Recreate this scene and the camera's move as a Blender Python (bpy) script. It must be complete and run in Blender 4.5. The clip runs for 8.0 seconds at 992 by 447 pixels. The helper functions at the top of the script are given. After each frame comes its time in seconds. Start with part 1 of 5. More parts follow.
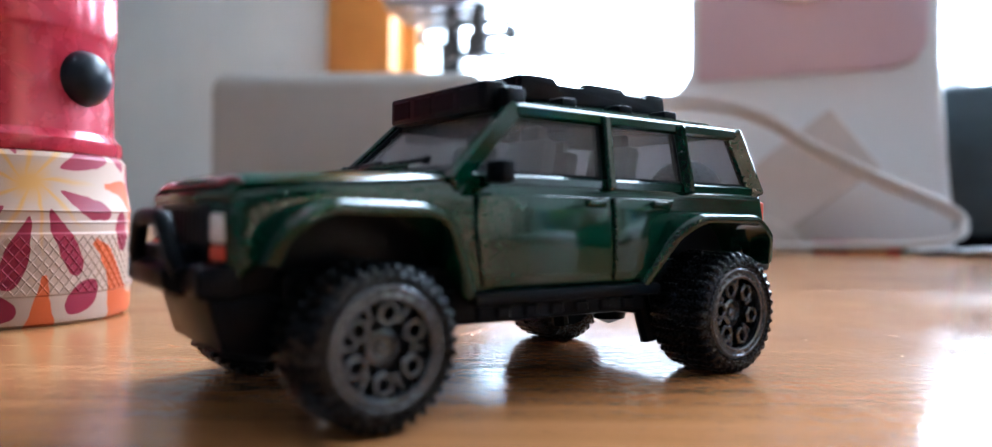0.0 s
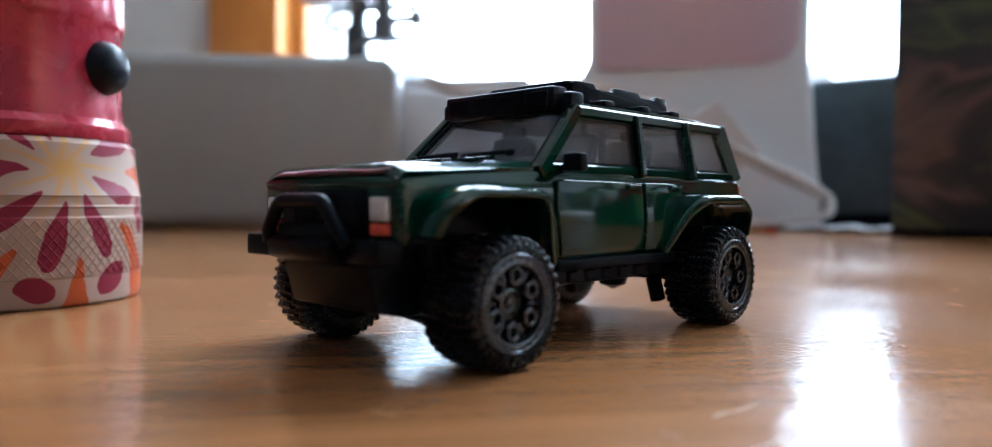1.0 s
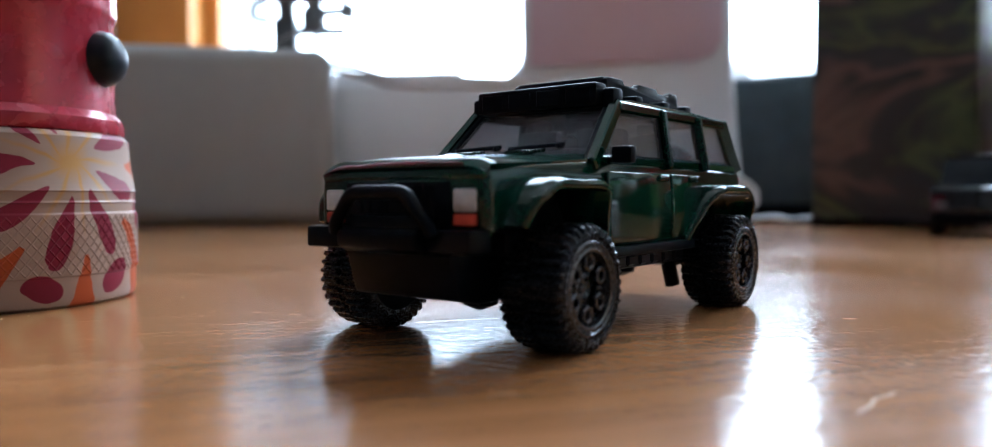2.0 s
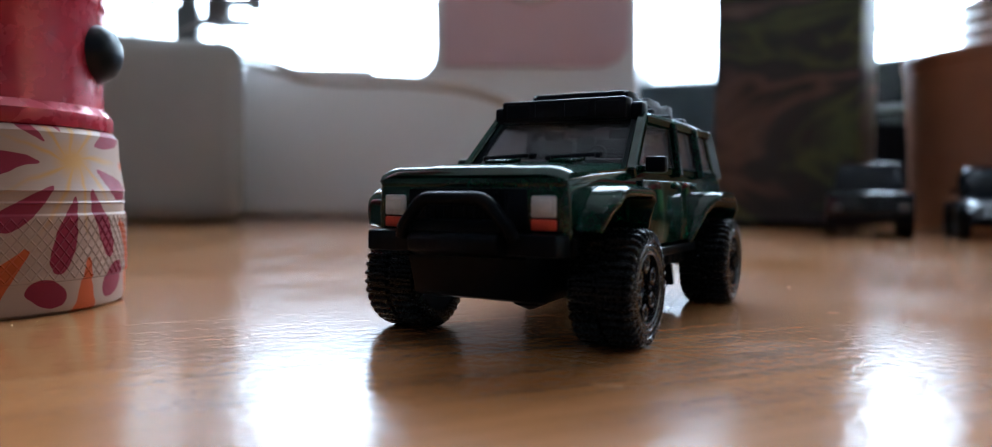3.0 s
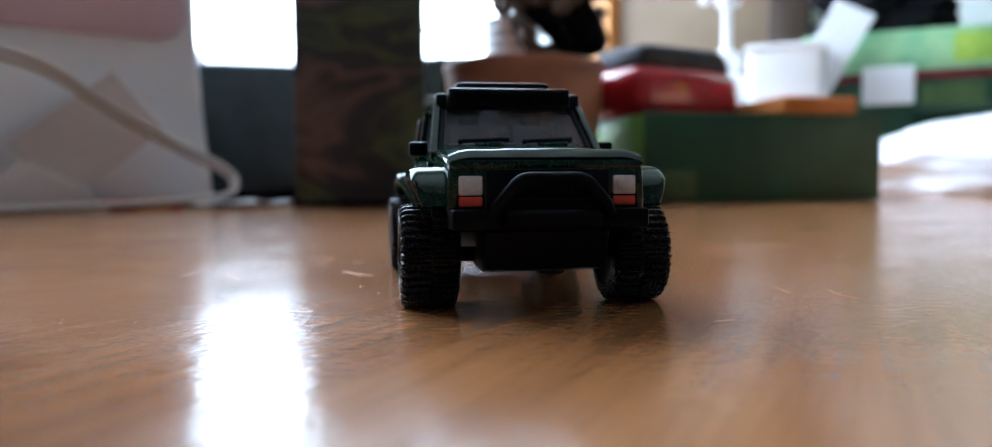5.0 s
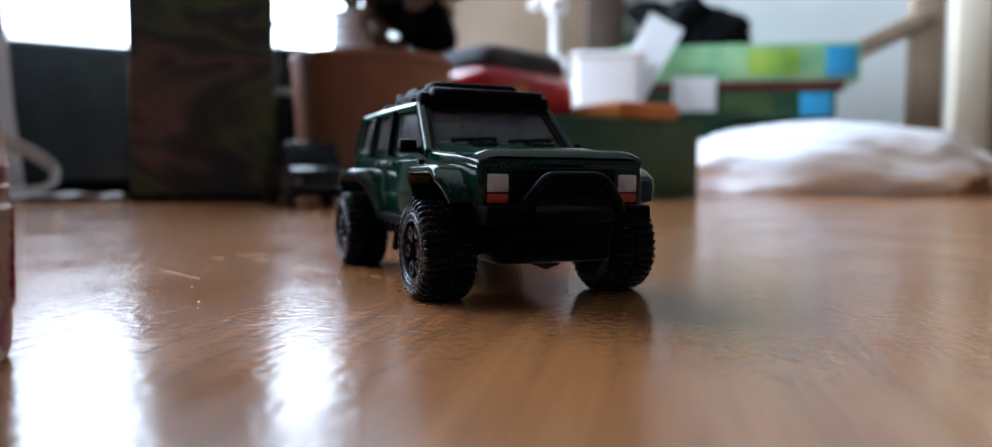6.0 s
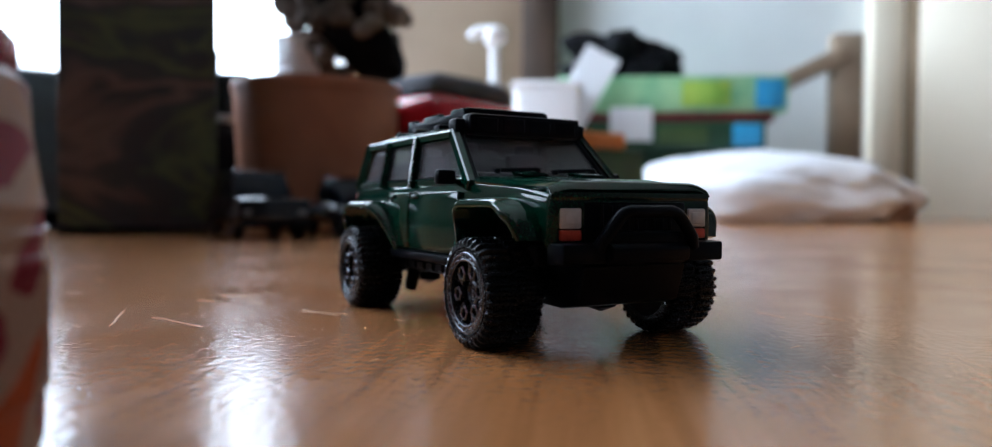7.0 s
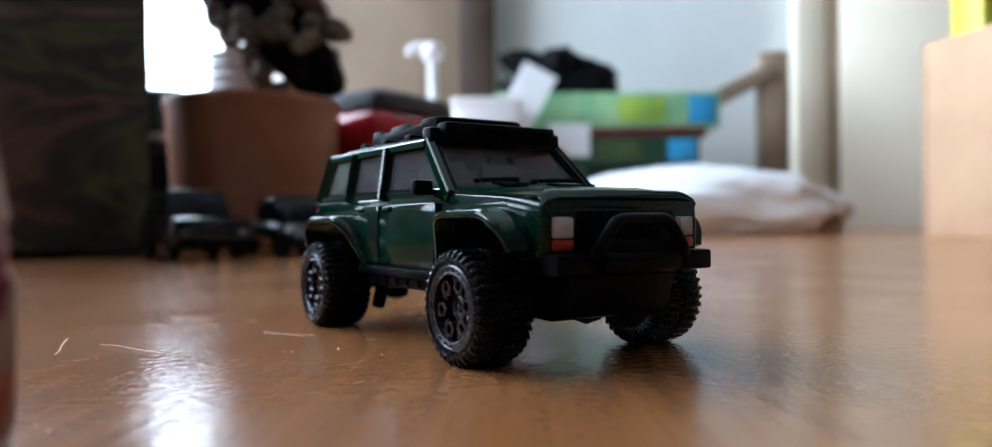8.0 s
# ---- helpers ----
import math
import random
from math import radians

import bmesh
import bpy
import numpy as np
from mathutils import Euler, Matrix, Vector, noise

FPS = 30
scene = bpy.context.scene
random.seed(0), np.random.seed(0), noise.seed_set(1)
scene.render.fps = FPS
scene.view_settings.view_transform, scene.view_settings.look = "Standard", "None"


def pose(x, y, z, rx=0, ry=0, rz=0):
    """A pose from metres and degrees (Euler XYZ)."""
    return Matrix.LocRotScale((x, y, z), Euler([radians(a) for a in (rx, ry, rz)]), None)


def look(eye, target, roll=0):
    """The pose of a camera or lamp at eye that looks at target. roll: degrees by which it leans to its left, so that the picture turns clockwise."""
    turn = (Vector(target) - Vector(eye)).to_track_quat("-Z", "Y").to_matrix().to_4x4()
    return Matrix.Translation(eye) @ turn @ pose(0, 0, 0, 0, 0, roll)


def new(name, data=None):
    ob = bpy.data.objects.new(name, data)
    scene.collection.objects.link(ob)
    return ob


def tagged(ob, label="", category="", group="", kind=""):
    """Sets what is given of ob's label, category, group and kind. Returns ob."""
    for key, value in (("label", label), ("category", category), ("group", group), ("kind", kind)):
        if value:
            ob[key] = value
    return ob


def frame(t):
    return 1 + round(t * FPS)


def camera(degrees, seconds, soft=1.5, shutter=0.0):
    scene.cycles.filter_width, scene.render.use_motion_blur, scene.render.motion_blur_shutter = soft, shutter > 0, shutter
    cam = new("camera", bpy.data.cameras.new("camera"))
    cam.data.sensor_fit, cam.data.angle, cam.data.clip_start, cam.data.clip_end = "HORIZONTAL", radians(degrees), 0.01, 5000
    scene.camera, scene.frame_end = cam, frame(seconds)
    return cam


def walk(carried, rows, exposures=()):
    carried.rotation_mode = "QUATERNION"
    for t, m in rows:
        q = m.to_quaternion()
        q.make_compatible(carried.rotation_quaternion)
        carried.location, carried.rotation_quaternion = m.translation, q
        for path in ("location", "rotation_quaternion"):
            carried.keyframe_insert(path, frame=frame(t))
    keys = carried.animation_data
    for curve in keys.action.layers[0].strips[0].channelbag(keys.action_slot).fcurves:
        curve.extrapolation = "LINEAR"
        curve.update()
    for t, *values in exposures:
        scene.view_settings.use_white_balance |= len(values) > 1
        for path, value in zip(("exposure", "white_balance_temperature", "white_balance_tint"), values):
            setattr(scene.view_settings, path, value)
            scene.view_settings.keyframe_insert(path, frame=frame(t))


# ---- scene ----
cam = camera(65.7, 8.0, soft=1.1)
cam.data.dof.use_dof = True
cam.data.dof.focus_distance = 0.106
cam.data.dof.aperture_fstop = 16.0
# seconds, x, y, z, yaw, pitch, roll
ROWS = [
    (0, 0.00014, -0.00286, 0.01845, -1.206, -0.415, -0.655),
    (0.5, -0.00890, -0.01368, 0.01846, -6.174, -1.578, -0.798),
    (1, -0.02420, -0.01749, 0.01814, -10.403, -1.621, -0.325),
    (1.5, -0.03432, -0.01770, 0.01818, -14.433, -2.142, -0.282),
    (1.7, -0.03828, -0.01793, 0.01800, -15.668, -2.120, -0.234),
    (2.8, -0.05653, -0.01272, 0.01733, -22.650, -1.949, 0.243),
    (3, -0.06421, -0.01413, 0.01864, -25.694, -2.151, -0.413),
    (3.5, -0.07960, -0.00767, 0.01815, -35.033, -2.720, 0.357),
    (4, -0.09241, 0.00099, 0.01864, -43.658, -1.497, 0.476),
    (4.5, -0.10688, 0.01839, 0.01863, -51.216, -1.618, 0.548),
    (5, -0.12137, 0.03248, 0.01820, -64.215, -3.350, 0.405),
    (5.2, -0.12408, 0.03670, 0.01855, -67.020, -3.790, 0.000),
    (6.3, -0.13773, 0.06516, 0.01838, -82.158, -2.492, -0.151),
    (6.5, -0.13538, 0.06956, 0.01781, -83.749, -1.690, 0.000),
    (7, -0.12849, 0.07747, 0.01914, -83.811, -1.513, -0.316),
    (7.5, -0.12566, 0.08158, 0.01852, -86.510, -2.363, 0.075),
    (8, -0.12454, 0.08424, 0.01822, -88.634, -0.215, 0.572),
]
walk(cam, [(t, pose(x, y, z, 90 + pitch, roll, yaw)) for t, x, y, z, yaw, pitch, roll in ROWS],
     [(0, 1.56, 5350, 7), (0.5, 1.08, 5350, 6), (1.0, 1.0, 5350, 6), (1.5, 0.85, 5350, 6), (3.0, 0.66, 5450, 6), (3.5, 0.45, 5450, 6), (4.0, 0.42, 5450, 6), (4.5, 0.6, 5450, 6), (5.0, 0.56, 5500, 7), (6.5, 0.1, 5700, 11), (8.0, 0.16, 5650, 10)])

# ---- light ----
world = bpy.data.worlds.new("sky")
scene.world = world
world.use_nodes = True
wn, wl = world.node_tree.nodes, world.node_tree.links
sky = wn.new("ShaderNodeTexSky")
sky.sky_type, sky.sun_disc = "NISHITA", False
sky.sun_elevation, sky.sun_rotation = radians(38), radians(200)
wn["Background"].inputs["Strength"].default_value = 0.15
wl.new(sky.outputs["Color"], wn["Background"].inputs["Color"])

# daylight that comes in through the window opening
SILL = 0.135
WIN_A, WIN_B = Vector((-0.106, 1.15, 0)), Vector((1.13, 0.45, 0))
win_mid = (WIN_A + WIN_B) / 2
win_dir = (WIN_B - WIN_A).normalized()
win_in = Vector((win_dir.y, -win_dir.x, 0))
daylight = bpy.data.lights.new("window_daylight", "AREA")
daylight.shape, daylight.size, daylight.size_y = "RECTANGLE", (WIN_B - WIN_A).length - 0.06, 1.0
daylight.energy, daylight.color = 22.0, (0.82, 0.92, 1.0)
lamp = new("window_daylight", daylight)
lamp.matrix_world = look(win_mid + Vector((0, 0, SILL + 0.55)) - win_in * 0.03, win_mid + Vector((0, 0, SILL + 0.35)) + win_in)

# ---- materials ----
def node_mat(name, base, rough=0.5, metal=0.0, coat=0.0, spec=0.5):
    m = bpy.data.materials.new(name)
    m.use_nodes = True
    b = m.node_tree.nodes["Principled BSDF"]
    b.inputs["Base Color"].default_value = (*base, 1)
    b.inputs["Roughness"].default_value = rough
    b.inputs["Metallic"].default_value = metal
    b.inputs["Coat Weight"].default_value = coat
    b.inputs["Coat Roughness"].default_value = 0.04
    b.inputs["Specular IOR Level"].default_value = spec
    return m


def add(m, kind, **inputs):
    n = m.node_tree.nodes.new(kind)
    for k, v in inputs.items():
        n.inputs[k.replace("_", " ")].default_value = v
    return n


def link(m, a, out, b, inp):
    m.node_tree.links.new(a.outputs[out], b.inputs[inp])


def bsdf(m):
    return m.node_tree.nodes["Principled BSDF"]


def ramp(m, stops, interpolation="LINEAR"):
    n = m.node_tree.nodes.new("ShaderNodeValToRGB")
    n.color_ramp.interpolation = interpolation
    while len(n.color_ramp.elements) < len(stops):
        n.color_ramp.elements.new(0.5)
    for e, (p, c) in zip(n.color_ramp.elements, stops):
        e.position, e.color = p, (*c, 1)
    return n


def coords(m, scale=(1, 1, 1), turn=0.0, kind="Object"):
    tc = m.node_tree.nodes.new("ShaderNodeTexCoord")
    mp = m.node_tree.nodes.new("ShaderNodeMapping")
    mp.inputs["Scale"].default_value = scale
    mp.inputs["Rotation"].default_value = (0, 0, turn)
    link(m, tc, kind, mp, "Vector")
    return mp


def mottled(name, dark, light, scale=60.0, rough=(0.4, 0.6), bump=0.1, dist=0.0003, metal=0.0, coat=0.0, fine=8.0, spec=0.5):
    """Two scales of noise for colour, roughness and relief."""
    m = node_mat(name, light, sum(rough) / 2, metal, coat, spec)
    b, c = bsdf(m), coords(m)
    n1 = add(m, "ShaderNodeTexNoise", Scale=scale, Detail=5.0, Roughness=0.6)
    n2 = add(m, "ShaderNodeTexNoise", Scale=scale * fine, Detail=4.0)
    link(m, c, "Vector", n1, "Vector"), link(m, c, "Vector", n2, "Vector")
    r = ramp(m, [(0.3, dark), (0.7, light)])
    link(m, n1, "Fac", r, "Fac"), link(m, r, "Color", b, "Base Color")
    mr = add(m, "ShaderNodeMapRange", To_Min=rough[0], To_Max=rough[1])
    link(m, n2, "Fac", mr, "Value"), link(m, mr, "Result", b, "Roughness")
    bp = add(m, "ShaderNodeBump", Strength=bump, Distance=dist)
    link(m, n2, "Fac", bp, "Height"), link(m, bp, "Normal", b, "Normal")
    return m


GRAIN_TURN = radians(32)


def table_wood():
    m = node_mat("desk_laminate", (0.45, 0.2, 0.07), 0.25)
    b = bsdf(m)
    c = coords(m, (14, 260, 1), GRAIN_TURN)
    grain = add(m, "ShaderNodeTexNoise", Scale=1.0, Detail=6.0, Roughness=0.62, Distortion=0.25)
    link(m, c, "Vector", grain, "Vector")
    broad_c = coords(m, (2.2, 22, 1), GRAIN_TURN)
    broad = add(m, "ShaderNodeTexNoise", Scale=1.0, Detail=4.0, Distortion=0.8)
    link(m, broad_c, "Vector", broad, "Vector")
    mix = add(m, "ShaderNodeMix")
    mix.inputs["Factor"].default_value = 0.5
    link(m, grain, "Fac", mix, 2), link(m, broad, "Fac", mix, 3)
    r = ramp(m, [(0.30, (0.205, 0.078, 0.026)), (0.5, (0.30, 0.126, 0.045)), (0.70, (0.40, 0.185, 0.073))])
    link(m, mix, 0, r, "Fac")
    # pale dry marks
    sc = coords(m)
    stain = add(m, "ShaderNodeTexNoise", Scale=38.0, Detail=7.0, Roughness=0.7)
    link(m, sc, "Vector", stain, "Vector")
    sr = ramp(m, [(0.62, (0, 0, 0)), (0.75, (1, 1, 1))])
    link(m, stain, "Fac", sr, "Fac")
    cm = m.node_tree.nodes.new("ShaderNodeMix")
    cm.data_type = "RGBA"
    cm.inputs[7].default_value = (0.5, 0.27, 0.12, 1)
    k = add(m, "ShaderNodeMath")
    k.operation = "MULTIPLY"
    k.inputs[1].default_value = 0.35
    link(m, sr, "Color", k, 0), link(m, k, "Value", cm, 0), link(m, r, "Color", cm, 6)
    link(m, cm, 2, b, "Base Color")
    # worn lacquer: uneven gloss
    gl = add(m, "ShaderNodeTexNoise", Scale=25.0, Detail=6.0, Roughness=0.65)
    link(m, sc, "Vector", gl, "Vector")
    mr = add(m, "ShaderNodeMapRange", From_Min=0.3, From_Max=0.7, To_Min=0.115, To_Max=0.245)
    link(m, gl, "Fac", mr, "Value"), link(m, mr, "Result", b, "Roughness")
    # pores along the grain and orange peel
    pc = coords(m, (160, 900, 1), GRAIN_TURN)
    pores = add(m, "ShaderNodeTexNoise", Scale=1.0, Detail=3.0)
    link(m, pc, "Vector", pores, "Vector")
    peel = add(m, "ShaderNodeTexNoise", Scale=640.0, Detail=3.0)
    link(m, sc, "Vector", peel, "Vector")
    weak = add(m, "ShaderNodeMath")
    weak.operation = "MULTIPLY"
    weak.inputs[1].default_value = 0.45
    link(m, pores, "Fac", weak, 0)
    su = add(m, "ShaderNodeMath")
    link(m, weak, "Value", su, 0), link(m, peel, "Fac", su, 1)
    bp = add(m, "ShaderNodeBump", Strength=0.25, Distance=0.00035)
    link(m, su, "Value", bp, "Height"), link(m, bp, "Normal", b, "Normal")
    return m


def camo_mat():
    m = node_mat("camo_print", (0.1, 0.1, 0.05), 0.55)
    b = bsdf(m)
    c = coords(m, (5.2, 5.2, 14))
    n = add(m, "ShaderNodeTexNoise", Scale=1.15, Detail=3.5, Roughness=0.58, Distortion=0.8)
    link(m, c, "Vector", n, "Vector")
    r = ramp(m, [(0.30, (0.022, 0.021, 0.026)), (0.37, (0.15, 0.088, 0.068)), (0.43, (0.040, 0.034, 0.038)), (0.49, (0.030, 0.028, 0.032)), (0.525, (0.085, 0.105, 0.040)),
                 (0.57, (0.034, 0.031, 0.036)), (0.61, (0.23, 0.15, 0.115)), (0.67, (0.06, 0.085, 0.032))])
    link(m, n, "Fac", r, "Fac"), link(m, r, "Color", b, "Base Color")
    return m


FLOWER_TURN = radians(60 + 46)


def petal_print():
    """A big flower whose petals fan out round one centre on the tube, in white, plum, orange and yellow, with plum spots."""
    m = node_mat("flower_print", (0.7, 0.5, 0.4), 0.45, 0.0, 0.04, 0.18)
    b = bsdf(m)

    def calc(op, a, bb=None):
        n = add(m, "ShaderNodeMath")
        n.operation = op
        for i, v in enumerate((a, bb)):
            if isinstance(v, (int, float)):
                n.inputs[i].default_value = v
            elif v is not None:
                link(m, v[0], v[1], n, i)
        return (n, "Value")

    tc = m.node_tree.nodes.new("ShaderNodeTexCoord")
    sx = m.node_tree.nodes.new("ShaderNodeSeparateXYZ")
    link(m, tc, "Object", sx, "Vector")
    warp = add(m, "ShaderNodeTexNoise", Scale=85.0, Detail=3.0)
    link(m, tc, "Object", warp, "Vector")
    wob = calc("MULTIPLY", calc("SUBTRACT", (warp, "Fac"), 0.5), 0.0048)
    az = calc("ARCTAN2", (sx, "Y"), (sx, "X"))
    # one flower every 120 degrees round the tube
    turned = calc("ADD", az, FLOWER_TURN + 6.2832)
    cell = calc("SUBTRACT", calc("FRACT", calc("DIVIDE", turned, 2.0944)), 0.5)
    u = calc("ADD", calc("MULTIPLY", cell, 2.0944 * 0.0222), wob)
    v = calc("ADD", calc("SUBTRACT", (sx, "Z"), 0.0232), wob)
    ang = calc("ARCTAN2", v, u)
    rad = calc("SQRT", calc("ADD", calc("MULTIPLY", u, u), calc("MULTIPLY", v, v)))
    lobes = calc("MULTIPLY", calc("ADD", calc("ADD", ang, 3.3), calc("MULTIPLY", rad, 12.0)), 1.4324)
    f = calc("SUBTRACT", calc("FRACT", lobes), 0.5)
    af = calc("ABSOLUTE", f)
    # gold rays along the petal seams, fading outwards
    seam = calc("SUBTRACT", calc("MULTIPLY", calc("SUBTRACT", af, 0.30), 5.0), calc("MULTIPLY", calc("SUBTRACT", rad, 0.004), 110.0))
    heart = calc("SUBTRACT", 1.2, calc("MULTIPLY", rad, 300.0))
    gold = calc("MINIMUM", calc("MAXIMUM", calc("MAXIMUM", seam, heart), 0.0), 0.85)
    # orange between the petals' tips
    gap = calc("MULTIPLY", calc("GREATER_THAN", calc("ADD", af, calc("MULTIPLY", rad, 14.0)), 0.66), calc("GREATER_THAN", rad, 0.0145))
    # plum drops in the petals
    dv = calc("MULTIPLY", calc("SUBTRACT", rad, 0.0108), 170.0)
    du = calc("MULTIPLY", f, 4.6)
    plum = calc("LESS_THAN", calc("ADD", calc("MULTIPLY", du, du), calc("MULTIPLY", dv, dv)), calc("MULTIPLY", (warp, "Fac"), 1.8))
    dv2 = calc("MULTIPLY", calc("SUBTRACT", rad, 0.0205), 300.0)
    plum2 = calc("LESS_THAN", calc("ADD", calc("MULTIPLY", calc("MULTIPLY", du, du), 0.5), calc("MULTIPLY", dv2, dv2)), 0.55)
    big = add(m, "ShaderNodeTexNoise", Scale=70.0, Detail=1.0)
    link(m, tc, "Object", big, "Vector")
    plums = calc("MULTIPLY", calc("MAXIMUM", plum, plum2), calc("GREATER_THAN", (big, "Fac"), 0.30))

    def over(under, fac, col):
        mx = m.node_tree.nodes.new("ShaderNodeMix")
        mx.data_type = "RGBA"
        mx.inputs[7].default_value = (*col, 1)
        if isinstance(under[0], float):
            mx.inputs[6].default_value = (*under, 1)
        else:
            link(m, under[0], under[1], mx, 6)
        link(m, fac[0], fac[1], mx, 0)
        return (mx, 2)

    col = over((0.41, 0.275, 0.21), gold, (0.52, 0.25, 0.05))
    col = over(col, gap, (0.46, 0.085, 0.022))
    col = over(col, plums, (0.23, 0.018, 0.038))
    link(m, col[0], col[1], b, "Base Color")
    return m


def glass_mat(name, tint, rough=0.03, opaque=0.0):
    m = bpy.data.materials.new(name)
    m.use_nodes = True
    b = bsdf(m)
    b.inputs["Base Color"].default_value = (*tint, 1)
    b.inputs["Roughness"].default_value = rough
    b.inputs["Transmission Weight"].default_value = 1.0 - opaque
    b.inputs["IOR"].default_value = 1.12
    return m


def paint_mat():
    m = node_mat("green_metallic_paint", (0.002, 0.03, 0.012), 0.42, 0.0, 0.85, 0.0)
    b, c = bsdf(m), coords(m)
    b.inputs["Coat Roughness"].default_value = 0.11
    n = add(m, "ShaderNodeTexNoise", Scale=2600.0, Detail=1.0)
    link(m, c, "Vector", n, "Vector")
    r = ramp(m, [(0.3, (0.0006, 0.019, 0.0100)), (0.75, (0.0009, 0.026, 0.0140))])
    link(m, n, "Fac", r, "Fac"), link(m, r, "Color", b, "Base Color")
    return m


WOOD = table_wood()
CAMO = camo_mat()
FLOWER = petal_print()
GREEN = paint_mat()
BLACK = mottled("black_plastic", (0.002, 0.003, 0.005), (0.0045, 0.006, 0.010), 300, (0.25, 0.38), 0.03, 0.0001, spec=0.07)
RUBBER = mottled("tyre_plastic", (0.003, 0.004, 0.006), (0.006, 0.0075, 0.010), 400, (0.22, 0.32), 0.0, 0.0001, spec=0.2)
RIM = mottled("dark_grey_rim", (0.054, 0.060, 0.070), (0.10, 0.107, 0.12), 500, (0.18, 0.28), 0.0, 0.0001, 0.75)
LAMP_WHITE = mottled("lamp_paint_white", (0.48, 0.48, 0.51), (0.62, 0.61, 0.63), 900, (0.4, 0.5), 0.3, 0.0001)
LAMP_RED = mottled("lamp_paint_red", (0.45, 0.035, 0.018), (0.60, 0.07, 0.03), 900, (0.4, 0.5), 0.3, 0.0001)
CAR_GLASS = glass_mat("smoked_clear_plastic", (0.58, 0.59, 0.63), 0.03, 0.10)
INTERIOR = mottled("interior_plastic", (0.02, 0.02, 0.023), (0.045, 0.044, 0.046), 300, (0.5, 0.6))
RED_METAL = mottled("red_anodised_metal", (0.36, 0.012, 0.030), (0.40, 0.018, 0.040), 40, (0.22, 0.32), 0.08, 0.0002, 0.25, 0.35)
BUTTON = mottled("black_rubber", (0.004, 0.006, 0.010), (0.009, 0.013, 0.020), 300, (0.28, 0.38), 0.1, 0.0001, spec=0.2)
CREAM = mottled("cream_plastic", (0.33, 0.31, 0.295), (0.385, 0.365, 0.345), 12, (0.35, 0.5), 0.05, 0.0003)
SM_WHITE = mottled("white_abs", (0.86, 0.84, 0.845), (0.90, 0.88, 0.885), 10, (0.2, 0.3), 0.05, 0.0003)
PINK = mottled("dusty_pink_panel", (0.74, 0.53, 0.59), (0.79, 0.58, 0.64), 14, (0.4, 0.5), 0.05, 0.0003)
# dark steel with its colour lifted to grey, standing in for the window's glare
DARK_STEEL = mottled("glare_greyed_steel", (0.14, 0.145, 0.15), (0.24, 0.245, 0.25), 200, (0.35, 0.5), 0.05, 0.0001, 0.6)
TRIM_WHITE = mottled("warm_white_gloss_paint", (0.88, 0.78, 0.61), (0.93, 0.84, 0.67), 8, (0.35, 0.5), 0.05, 0.0006)
STEEL = mottled("steel", (0.35, 0.36, 0.37), (0.5, 0.5, 0.52), 200, (0.2, 0.35), 0.05, 0.0001, 1.0)
SLATE = mottled("slate_grey_fabric", (0.035, 0.05, 0.062), (0.06, 0.085, 0.10), 40, (0.6, 0.8), 0.4, 0.0006)
TERRACOTTA = mottled("terracotta", (0.29, 0.115, 0.062), (0.42, 0.185, 0.098), 25, (0.36, 0.5), 0.2, 0.0005)
FRAME_WOOD = mottled("orange_varnished_pine", (0.50, 0.19, 0.035), (0.62, 0.27, 0.06), 9, (0.3, 0.45), 0.08, 0.0006)
WALL = mottled("pale_wall_paint", (0.715, 0.745, 0.735), (0.795, 0.825, 0.812), 6, (0.6, 0.75), 0.15, 0.001)
# dark colour for the unseen walls, set low to weaken the room's fill light
WALL_UNSEEN = mottled("unseen_wall_dark", (0.08, 0.077, 0.074), (0.115, 0.11, 0.106), 4, (0.6, 0.75), 0.15, 0.001)
TAN = mottled("tan_wood_panel", (0.22, 0.155, 0.10), (0.30, 0.22, 0.15), 6, (0.45, 0.6), 0.1, 0.001)
DARK_WOOD = mottled("dark_brown_wood", (0.035, 0.02, 0.012), (0.07, 0.042, 0.026), 12, (0.4, 0.6))
OFFWHITE = mottled("offwhite_gloss_paint", (0.74, 0.72, 0.67), (0.82, 0.80, 0.76), 8, (0.35, 0.5), 0.05, 0.0006)
BEIGE_STRIP = mottled("beige_edge", (0.22, 0.165, 0.105), (0.28, 0.21, 0.14), 10, (0.5, 0.6))
CARDBOARD = mottled("cardboard", (0.46, 0.28, 0.16), (0.56, 0.36, 0.21), 16, (0.7, 0.85), 0.2, 0.0004)
BOX_GREEN = mottled("dark_green_print", (0.006, 0.04, 0.018), (0.02, 0.085, 0.035), 14, (0.4, 0.55))
BOX_LIME = mottled("lime_print", (0.12, 0.30, 0.02), (0.20, 0.42, 0.05), 14, (0.4, 0.55))
RED_GLOSS = mottled("red_gloss_plastic", (0.42, 0.006, 0.012), (0.58, 0.014, 0.022), 20, (0.12, 0.22), 0.03, 0.0003, 0.0, 0.6)
GREY_FELT = mottled("dark_grey_felt", (0.03, 0.03, 0.036), (0.06, 0.06, 0.07), 60, (0.8, 0.9), 0.5, 0.0008)
WHITE_PLASTIC = mottled("white_plastic", (0.82, 0.83, 0.85), (0.88, 0.89, 0.90), 20, (0.35, 0.5), 0.05, 0.0003)
WHITE_BAG = mottled("white_plastic_bag", (0.82, 0.82, 0.86), (0.90, 0.90, 0.93), 18, (0.4, 0.55), 0.3, 0.001)
BROWN_PAPER = mottled("brown_paper", (0.28, 0.17, 0.11), (0.36, 0.23, 0.16), 20, (0.6, 0.8), 0.4, 0.001)
